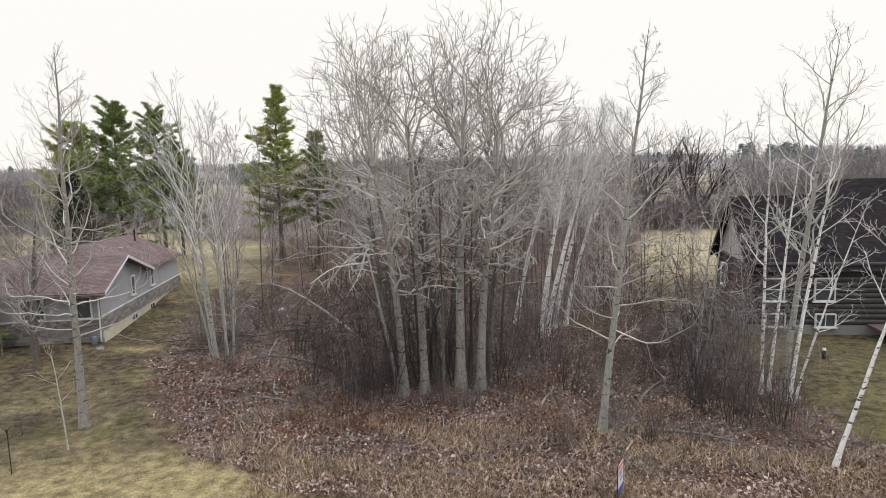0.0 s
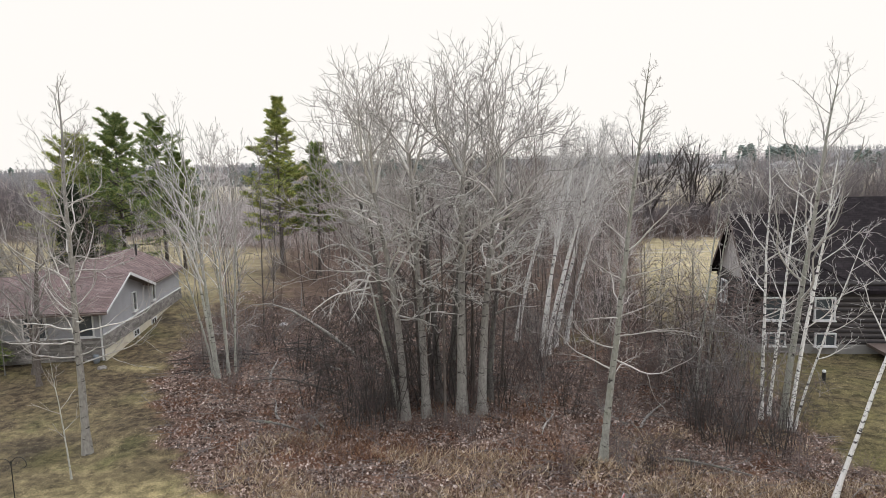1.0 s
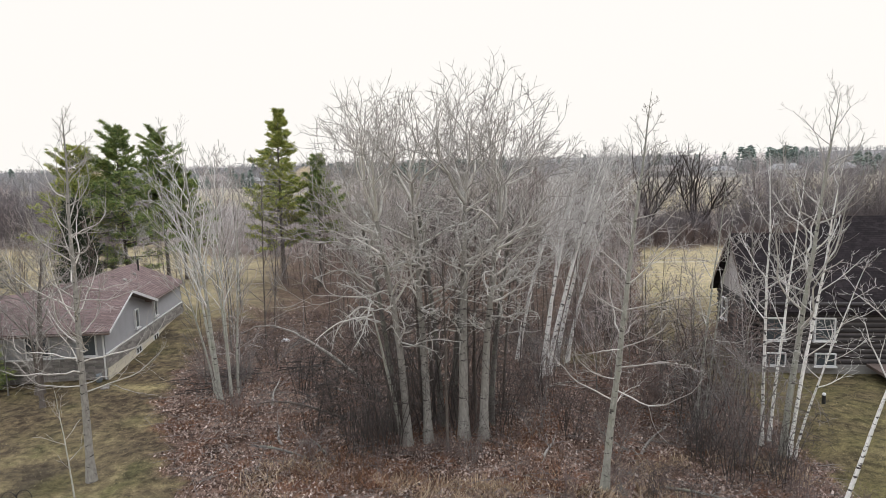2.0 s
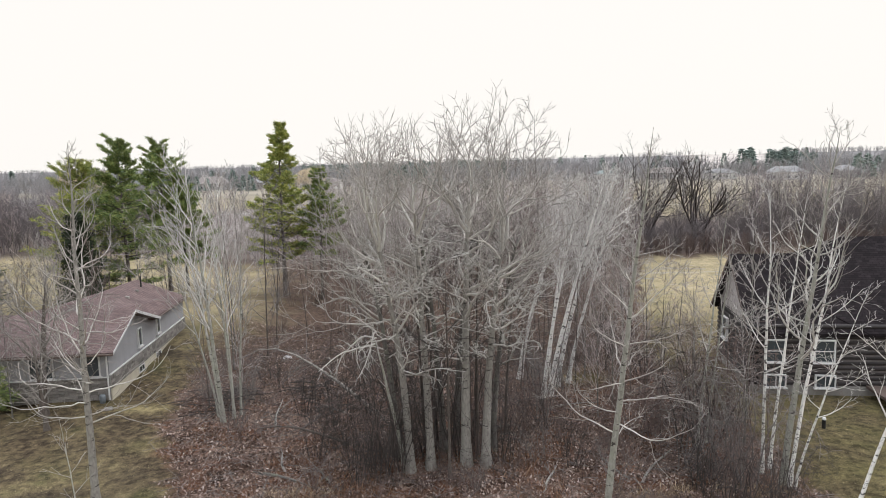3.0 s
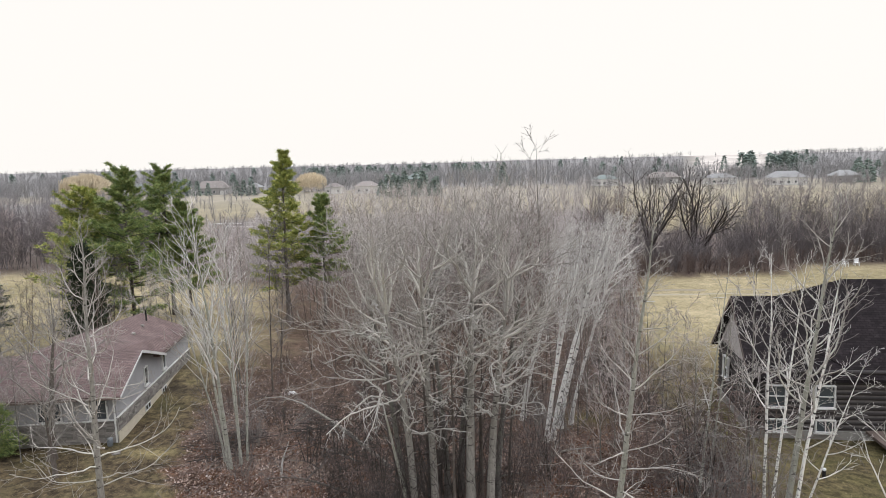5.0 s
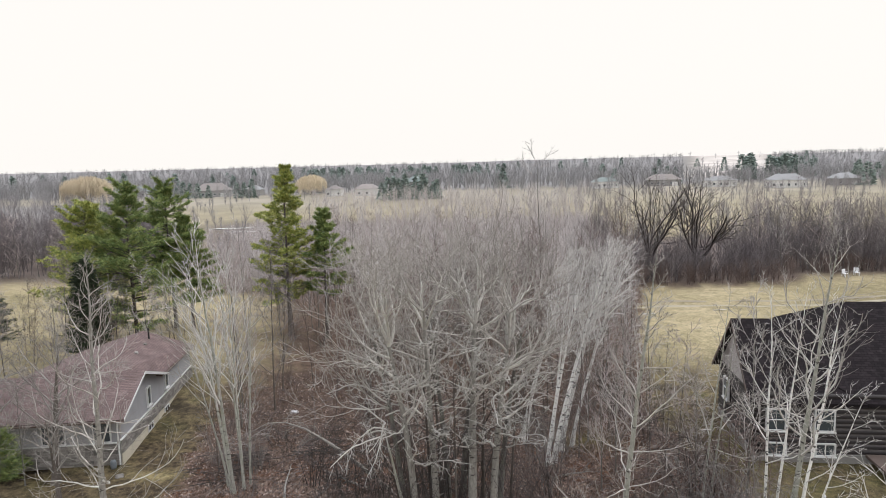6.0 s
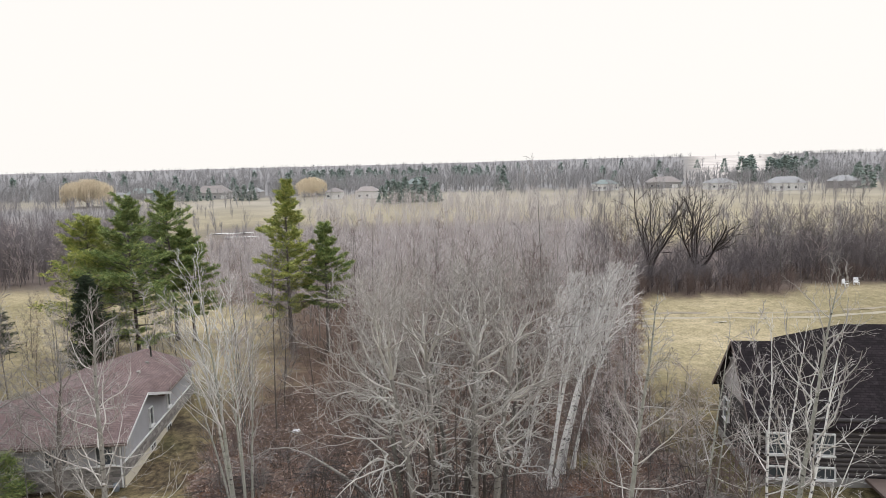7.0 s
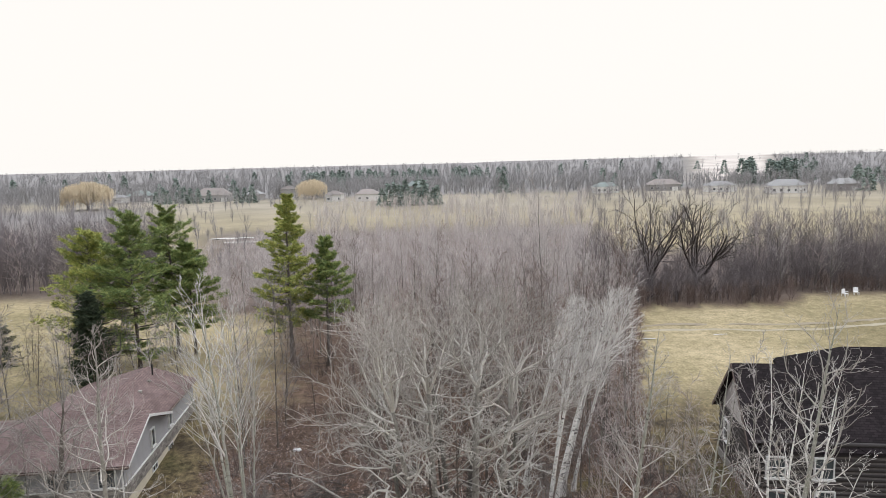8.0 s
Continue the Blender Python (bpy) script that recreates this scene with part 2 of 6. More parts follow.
def make_ground():
    xs = grid_lines(-34, 30, 0.4, -3600, 3600)
    ys = grid_lines(14, 56, 0.4, -400, 4600)
    X, Y = np.meshgrid(xs, ys, indexing="ij")
    Z = rise(X, Y)
    lot, field = zones(X, Y)
    r = np.random.RandomState(3)
    near = (np.abs(X) < 35) & (Y > 13) & (Y < 57)
    Z = Z + near * (r.rand(*X.shape) - 0.5) * (0.02 + 0.07 * lot)
    v = np.stack([X, Y, Z], -1).reshape(-1, 3)
    nx, ny = X.shape
    i = (np.arange(nx - 1)[:, None] * ny + np.arange(ny - 1)[None]).reshape(-1)
    f = np.stack([i, i + ny, i + ny + 1, i + 1], -1)
    me = quad_mesh("ground", v, f)
    straw = 0.8 * smooth(24, 18, Y) * smooth(-2.5, -5, X) * smooth(-17, -12, X) + 0.5 * smooth(0.5, 1.0, np.sin(X * 0.5 + 2) * np.sin(Y * 0.45 + 0.5)) * smooth(34, 26, Y)
    yard = 0.75 * smooth(12, 15, X) * smooth(44, 36, Y) + 0.5 * smooth(0.6, 1.0, np.sin(X * 0.8 + 1) * np.sin(Y * 0.6)) * (X < 8) + np.exp(-((X - 7.8) / 2.4) ** 2 - ((Y - 37.5) / 2.0) ** 2)
    straw = straw + 0.9 * np.exp(-((X + 16.6) / 1.5) ** 2 - ((Y - 34.4) / 0.6) ** 2)
    bare = 0.85 * smooth(24, 29, Y) * smooth(44, 38, Y) * smooth(-9, -13, X) + 0.6 * smooth(3.2, 0.4, lot_edge(Y) - X) * smooth(19, 23, Y) * smooth(48, 42, Y)
    bare = np.clip(bare * (0.75 + 0.5 * np.sin(X * 1.1 + 2 * np.sin(Y * 0.9)) * np.sin(Y * 1.4 + 0.6 * X)), 0, 0.95)
    for key, val in (("litter", lot), ("field", field), ("moss", yard), ("straw", straw), ("bare", bare)):
        me.attributes.new(key, 'FLOAT', 'POINT').data.foreach_set("value", val.reshape(-1).astype(np.float32))
    m, nt, b = blank("ground_cover", 0.95)
    b.inputs["Specular IOR Level"].default_value = 0.15
    geo = nt.nodes.new("ShaderNodeNewGeometry").outputs["Position"]
    moss = nt.nodes.new("ShaderNodeAttribute")
    moss.attribute_name = "moss"
    big = noise_node(nt, geo, 0.35, 4)
    mid = noise_node(nt, geo, 2.2, 5, 0.7)
    fine = noise_node(nt, geo, 22.0, 4, 0.75)
    def worn(col, fac, lo, hi, a=0.36, b=0.64):
        return mixed(nt, 1.0, col, ramp(nt, fac, [(a, lo), (b, hi)]), 'MULTIPLY')

    lawn = ramp(nt, big, [(0.36, (0.062, 0.052, 0.038)), (0.46, (0.12, 0.10, 0.066)), (0.55, (0.185, 0.158, 0.095)), (0.66, (0.10, 0.098, 0.05))])
    # olive of the moss, with the right yard's shade put into it too
    lawn = mixed(nt, moss.outputs["Fac"], lawn, (0.11, 0.106, 0.042))
    worn_earth = nt.nodes.new("ShaderNodeAttribute")
    worn_earth.attribute_name = "bare"
    lawn = mixed(nt, worn_earth.outputs["Fac"], lawn, ramp(nt, mid, [(0.38, (0.062, 0.047, 0.033)), (0.62, (0.125, 0.10, 0.066))]))
    dry = nt.nodes.new("ShaderNodeAttribute")
    dry.attribute_name = "straw"
    lawn = mixed(nt, dry.outputs["Fac"], lawn, (0.33, 0.285, 0.16))
    lawn = worn(worn(lawn, mid, (0.45, 0.43, 0.42), (1.25, 1.2, 1.1)), fine, (0.45, 0.45, 0.45), (1.4, 1.38, 1.35))
    lit = ramp(nt, big, [(0.38, (0.072, 0.047, 0.036)), (0.5, (0.135, 0.096, 0.08)), (0.62, (0.195, 0.15, 0.13))])
    lit = worn(worn(lit, mid, (0.36, 0.34, 0.33), (1.3, 1.25, 1.2)), fine, (0.22, 0.21, 0.21), (1.95, 1.85, 1.8))
    rust = ramp(nt, noise_node(nt, geo, 0.5, 4), [(0.50, (0, 0, 0)), (0.58, (0.85, 0.85, 0.85))])
    lit = mixed(nt, rust, lit, worn(ramp(nt, mid, [(0.35, (0.085, 0.038, 0.022)), (0.65, (0.20, 0.10, 0.06))]), fine, (0.5, 0.5, 0.5), (1.4, 1.4, 1.4)))
    fld = ramp(nt, noise_node(nt, geo, 0.05, 6, 0.7), [(0.36, (0.185, 0.16, 0.095)), (0.5, (0.28, 0.242, 0.153)), (0.62, (0.35, 0.30, 0.20))])
    fld = worn(worn(fld, noise_node(nt, geo, 0.9, 5, 0.7), (0.75, 0.75, 0.71), (1.15, 1.12, 1.1)), noise_node(nt, geo, 5.0, 4, 0.7), (0.72, 0.72, 0.7), (1.22, 1.2, 1.18))
    far = nt.nodes.new("ShaderNodeSeparateXYZ")
    nt.links.new(geo, far.inputs[0])
    deep = nt.nodes.new("ShaderNodeMapRange")
    deep.inputs[1].default_value, deep.inputs[2].default_value = 80.0, 95.0
    nt.links.new(far.outputs[1], deep.inputs[0])
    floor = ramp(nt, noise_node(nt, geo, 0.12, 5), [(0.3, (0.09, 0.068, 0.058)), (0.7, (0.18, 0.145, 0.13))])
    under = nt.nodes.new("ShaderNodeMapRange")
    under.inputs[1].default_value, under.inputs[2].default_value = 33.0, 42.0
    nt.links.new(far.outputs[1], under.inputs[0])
    # the thicket's shade is painted into the litter as a darker brown
    shaded_litter = worn(ramp(nt, mid, [(0.35, (0.045, 0.03, 0.023)), (0.65, (0.125, 0.087, 0.068))]), fine, (0.5, 0.5, 0.5), (1.5, 1.45, 1.4))
    lit = mixed(nt, under.outputs[0], lit, shaded_litter)
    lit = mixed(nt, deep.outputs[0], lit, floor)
    # with distance, aerial haze is put into the litter and field colours
    far_haze = nt.nodes.new("ShaderNodeMapRange")
    far_haze.inputs[1].default_value, far_haze.inputs[2].default_value = 120.0, 320.0
    nt.links.new(far.outputs[1], far_haze.inputs[0])
    lit = mixed(nt, far_haze.outputs[0], lit, ramp(nt, noise_node(nt, geo, 0.03, 4), [(0.35, (0.17, 0.162, 0.164)), (0.65, (0.23, 0.222, 0.222))]))
    fld = mixed(nt, far_haze.outputs[0], fld, ramp(nt, noise_node(nt, geo, 0.02, 4), [(0.4, (0.215, 0.192, 0.15)), (0.6, (0.285, 0.255, 0.207))]))
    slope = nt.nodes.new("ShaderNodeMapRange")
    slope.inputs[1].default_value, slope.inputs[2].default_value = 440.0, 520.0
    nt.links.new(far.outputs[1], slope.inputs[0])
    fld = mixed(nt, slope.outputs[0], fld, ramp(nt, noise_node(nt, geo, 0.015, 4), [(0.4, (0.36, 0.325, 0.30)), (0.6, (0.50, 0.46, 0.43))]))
    att = [nt.nodes.new("ShaderNodeAttribute") for _ in range(2)]
    att[0].attribute_name, att[1].attribute_name = "litter", "field"
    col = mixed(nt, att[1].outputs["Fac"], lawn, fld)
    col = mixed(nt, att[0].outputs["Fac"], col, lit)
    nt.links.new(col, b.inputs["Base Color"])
    bumped(nt, b, fine, 0.8, 0.05)
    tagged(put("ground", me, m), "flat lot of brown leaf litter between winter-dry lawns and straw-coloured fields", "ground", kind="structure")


make_ground()
# ---------------- house materials ----------------
SIDING = rough_mat("grey_stucco", (0.255, 0.255, 0.268), (0.325, 0.325, 0.338), 60, 1.2, 0.9, 0.15, vary=0.03)
TRIM = rough_mat("white_trim", (0.50, 0.50, 0.50), (0.66, 0.66, 0.655), 40, 3, 0.5, 0.05, vary=0.05)
STONE = rough_mat("cut_stone", (0.17, 0.155, 0.145), (0.37, 0.345, 0.32), 18, 3, 0.9, 0.5, vary=0.5)
MORTAR = rough_mat("mortar", (0.20, 0.19, 0.18), (0.28, 0.27, 0.25), 50, 4, 0.95, 0.3)
CONCRETE = rough_mat("cream_concrete", (0.42, 0.38, 0.30), (0.56, 0.52, 0.42), 25, 1.5, 0.9, 0.2, vary=0.05)
SOFFIT = rough_mat("brown_soffit", (0.09, 0.065, 0.055), (0.15, 0.11, 0.095), 20, 2, 0.7, 0.1)
LOG = rough_mat("dark_log", (0.012, 0.0095, 0.010), (0.036, 0.028, 0.028), 14, 2.0, 0.75, 0.5, stretch=(0.4, 3, 3), vary=0.45)
CHINK = rough_mat("dull_chinking", (0.07, 0.062, 0.062), (0.15, 0.135, 0.132), 30, 3, 0.9, 0.2)
BOARD = rough_mat("weathered_board", (0.40, 0.37, 0.36), (0.60, 0.565, 0.545), 20, 2, 0.85, 0.3, stretch=(3, 3, 0.4))
BLACK = rough_mat("black_metal", (0.015, 0.015, 0.015), (0.035, 0.035, 0.035), 30, 3, 0.5, 0.05, metal=0.3)


def glass_mat():
    m, nt, b = blank("window_glass", 0.08)
    b.inputs["Base Color"].default_value = (0.05, 0.06, 0.07, 1)
    b.inputs["Specular IOR Level"].default_value = 0.8
    bumped(nt, b, noise_node(nt, position(nt), 1.5, 2), 0.02)
    return m


GLASS = glass_mat()


def shingle_mat(name, dark, light, stain):
    m, nt, b = blank(name, 0.92)
    b.inputs["Specular IOR Level"].default_value = 0.2
    vec = position(nt)
    rows = nt.nodes.new("ShaderNodeTexBrick")
    rows.inputs["Scale"].default_value = 1.0
    rows.inputs["Brick Width"].default_value = 0.34
    rows.inputs["Row Height"].default_value = 0.15
    rows.inputs["Mortar Size"].default_value = 0.012
    rows.inputs["Color1"].default_value = (*dark, 1)
    rows.inputs["Color2"].default_value = (*light, 1)
    rows.inputs["Mortar"].default_value = (*[c * 0.45 for c in dark], 1)
    uv = nt.nodes.new("ShaderNodeUVMap")
    nt.links.new(uv.outputs[0], rows.inputs["Vector"])
    blot = ramp(nt, noise_node(nt, vec, 0.8, 5), [(0.35, (0.75, 0.75, 0.75)), (0.65, (1.1, 1.1, 1.1))])
    col = mixed(nt, 1.0, rows.outputs["Color"], blot, 'MULTIPLY')
    moss = ramp(nt, noise_node(nt, vec, 2.3, 5, 0.7), [(0.55, (0, 0, 0)), (0.75, (0.5, 0.5, 0.5))])
    col = mixed(nt, moss, col, stain)
    nt.links.new(col, b.inputs["Base Color"])
    bumped(nt, b, rows.outputs["Fac"], -0.6, 0.01)
    return m


RED_ROOF = shingle_mat("red_brown_shingles", (0.135, 0.095, 0.092), (0.185, 0.134, 0.13), (0.25, 0.21, 0.208))
DARK_ROOF = shingle_mat("dark_shingles", (0.010, 0.0075, 0.009), (0.024, 0.018, 0.021), (0.05, 0.042, 0.046))


def roof_slab(name, pts, thick, mat, parent, label=""):
    """A sloping roof plane; its top is laid out along its own slope so that the courses run level."""
    bm = slab(pts, thick)
    uv = bm.loops.layers.uv.new("UVMap")
    p = [Vector(q) for q in pts]
    n = (p[1] - p[0]).cross(p[2] - p[0]).normalized()
    along = Vector((0, 0, 1)).cross(n).normalized()
    up = n.cross(along)
    for f in bm.faces:
        for l in f.loops:
            l[uv].uv = (l.vert.co.dot(along), l.vert.co.dot(up))
    return part(name, bm, mat, parent, label)


def window(parent, m, w, h, mullion=True, name="window", sill=True, deep=0.12):
    """A framed window at the pose m: x along the wall, y out of it, z up, origin at the lower middle."""
    fr = bmesh.new()
    b = 0.06
    box(fr, -w / 2, w / 2, 0, deep, 0, b, m=m)
    box(fr, -w / 2, w / 2, 0, deep, h - b, h, m=m)
    box(fr, -w / 2, -w / 2 + b, 0, deep, b, h - b, m=m)
    box(fr, w / 2 - b, w / 2, 0, deep, b, h - b, m=m)
    win = part(name, fr, TRIM, parent, "white window frame")
    part("pane", a_box(-w / 2 + b, w / 2 - b, deep * 0.3, deep * 0.5, b, h - b, m=m), GLASS, win, "dark reflecting pane")
    if mullion:
        part("glazing_bar", a_box(-0.018, 0.018, deep * 0.5, deep * 0.85, b, h - b, m=m) if mullion == "v" else
             a_box(-w / 2 + b, w / 2 - b, deep * 0.5, deep * 0.85, h * 0.5 - 0.02, h * 0.5 + 0.02, m=m), TRIM, win)
    if sill:
        part("sill", a_box(-w / 2 - 0.06, w / 2 + 0.06, 0, deep + 0.05, -0.06, -0.002, m=m), TRIM, win)
    return win


def stones(parent, m, length, z0, z1, seed, rows=6):
    """Courses of split stone, each stone a block of its own proud of the mortar."""
    rng = random.Random(seed)
    kinds = []
    for k in range(10):
        bm = a_box(-0.5, 0.5, 0, 1, -0.5, 0.5, bevel=0.06)
        for v in bm.verts:
            v.co += Vector((rng.uniform(-0.03, 0.03), rng.uniform(-0.1, 0.1), rng.uniform(-0.05, 0.05)))
        me = bpy.data.meshes.new("stone")
        bm.to_mesh(me)
        bm.free()
        me.materials.append(STONE)
        kinds.append(me)
    h = (z1 - z0) / rows
    for j in range(rows):
        x = -rng.random() * 0.2
        while x < length:
            w = rng.uniform(0.24, 0.62)
            a, b = max(x, 0), min(x + w, length)
            if b - a > 0.1:
                s = new("stone", rng.choice(kinds))
                s.parent = parent
                s.matrix_basis = m @ pose((a + b) / 2, 0, z0 + (j + 0.5) * h) @ Matrix.Diagonal((b - a - 0.02, rng.uniform(0.035, 0.075), h - 0.018, 1))
            x += w


def grey_bungalow():
    M = pose(-19.15, 35.9, 0.1, 0, 0, 5.2)
    top = thing("bungalow", "grey stucco bungalow with stone skirt and red-brown shingled roof", "house", M)
    Z = 2.9
    # walls
    wall = part("wall", prism([(0, 0, -0.4), (0, 14.1, -0.4), (0, 14.1, 3.0), (0, 7.2, 3.0), (0, 3.3, 4.26), (0, 0, Z)], (-0.22, 0, 0)), SIDING, top, "grey stucco gable wall")
    front = part("wall", a_box(-17, -0.23, 0, 0.22, -0.3, Z), SIDING, top, "grey stucco front wall")
    part("wall", a_box(-7.6, -0.23, 13.88, 14.1, -0.3, 2.95), SIDING, top)
    part("wall", a_box(-7.6, -7.4, 7.65, 13.87, -0.3, 2.95), SIDING, top)
    part("wall", a_box(-17, -7.62, 7.4, 7.6, -0.3, 2.95), SIDING, top)
    part("wall", a_box(-17, -16.78, 0.23, 7.39, -0.3, 2.85), SIDING, top)
    # foundation and stone skirt
    part("foundation", a_box(0.002, 0.06, 0.0, 14.1, -0.4, 0.62), CONCRETE, top, "cream concrete foundation")
    skirt = part("stone_skirt", a_box(0.002, 0.05, -0.05, 14.1, 0.62, 1.42), MORTAR, top, "band of grey split stone")
    part("ledge", a_box(0.0, 0.11, -0.1, 14.12, 1.42, 1.47), TRIM, top, "white stone-cap ledge")
    skirt2 = part("stone_skirt", a_box(-17, 0.0, -0.05, -0.002, -0.2, 1.28), MORTAR, top, "band of grey split stone")
    part("ledge", a_box(-17, 0.0, -0.11, 0.0, 1.28, 1.33), TRIM, top, "white stone-cap ledge")
    stones(skirt, pose(0.05, 14.1, 0, 0, 0, -90), 14.1, 0.62, 1.42, 5, 5)
    stones(skirt2, pose(0.0, -0.05, 0, 0, 0, 180), 9.5, 0.0, 1.28, 6, 8)
    # roof: front gable, then the taller hip behind it
    e, eb = 0.5, 0.2
    P = 3.3
    roof_slab("roof", [(e, -e, 2.85), (e, P, 4.42), (-17.4, P, 4.42), (-17.4, -e, 2.85)], 0.14, RED_ROOF, top, "red-brown shingled roof")
    roof_slab("roof", [(e, P, 4.42), (e, 7.5, 3.0), (-17.4, 7.5, 3.0), (-17.4, P, 4.42)], 0.14, RED_ROOF, top)
    R0, R1 = (-3.0, 4.1, 5.0), (-2.6, 12.2, 4.85)
    B, Cc = (eb, 14.6, 2.97), (-8.0, 14.6, 2.97)
    roof_slab("roof", [(eb, 7.0, 3.02), B, R1, R0, (-1.3, 3.34, 4.432)], 0.14, RED_ROOF, top)
    roof_slab("roof", [B, Cc, R1], 0.14, RED_ROOF, top)
    roof_slab("roof", [Cc, (-8.0, 3.4, 3.9), R0, R1], 0.14, RED_ROOF, top)
    roof_slab("roof", [(-1.3, 3.31, 4.43), R0, (-8.0, 3.31, 4.1)], 0.14, RED_ROOF, top)
    # fascias, gutter and the dark soffit under the gable
    part("fascia", prism([(e + 0.002, -e, 2.86), (e + 0.002, P, 4.43), (e + 0.002, P, 4.30), (e + 0.002, -e, 2.73)], (0.03, 0, 0)), TRIM, top, "white fascia board")
    part("fascia", prism([(e + 0.002, P + 0.01, 4.43), (e + 0.002, 7.5, 3.01), (e + 0.002, 7.5, 2.83), (e + 0.002, P + 0.01, 4.25)], (0.03, 0, 0)), TRIM, top, "white fascia board")
    part("soffit", prism([(0.01, P, 4.22), (0.01, 7.4, 2.9), (e - 0.01, 7.4, 2.9), (e - 0.01, P, 4.22)], (0, 0, -0.02)), SOFFIT, top, "dark brown soffit")
    part("gutter", a_box(eb + 0.002, eb + 0.10, 7.55, 14.6, 2.84, 2.94, bevel=0.02), SOFFIT, top, "brown eaves gutter")
    part("gutter", a_box(-17.4, e, -e - 0.11, -e - 0.002, 2.67, 2.79, bevel=0.02), SOFFIT, top, "brown eaves gutter")
    # roof vents and the black stack
    for x, y in ((-1.75, 6.4), (-1.8, 8.2), (-1.9, 10.2)):
        z = 3.0 + (eb - x) * 0.62
        part("roof_vent", a_box(x - 0.13, x + 0.13, y - 0.13, y + 0.13, z - 0.1, z + 0.12, bevel=0.04), STONE, top, "small grey box vent")
    w = Web()
    w.add([Vector((-2.0, 11.4, 4.3)), Vector((-2.0, 11.4, 5.2))], [0.06, 0.06], 10)
    w.add([Vector((-2.0, 11.4, 5.2)), Vector((-2.0, 11.4, 5.26))], [0.09, 0.02], 10)
    put("vent_stack", w.mesh("vent_stack"), BLACK, top, "black plumbing vent pipe")
    # windows
    for y, z, wd, h in ((4.75, 1.75, 0.62, 1.2), (8.2, 1.72, 0.62, 1.15)):
        window(wall, pose(0.0, y, z, 0, 0, -90), wd, h, False)
    for y in (4.6, 7.8):
        window(wall, pose(0.06, y, 0.14 if y < 5 else 0.12, 0, 0, -90), 0.95, 0.45, "v", "basement_window", False, 0.06)
    window(front, pose(-0.95, 0, 1.36, 0, 0, 180), 1.0, 1.25, False)
    window(front, pose(-3.6, 0, 1.36, 0, 0, 180), 1.3, 1.25, "v")
    window(front, pose(-6.6, 0, 1.36, 0, 0, 180), 1.3, 1.25, "v")
    part("downpipe", a_box(-0.1, -0.02, -0.16, -0.08, 0.0, 2.7, bevel=0.015), TRIM, top, "white downpipe")


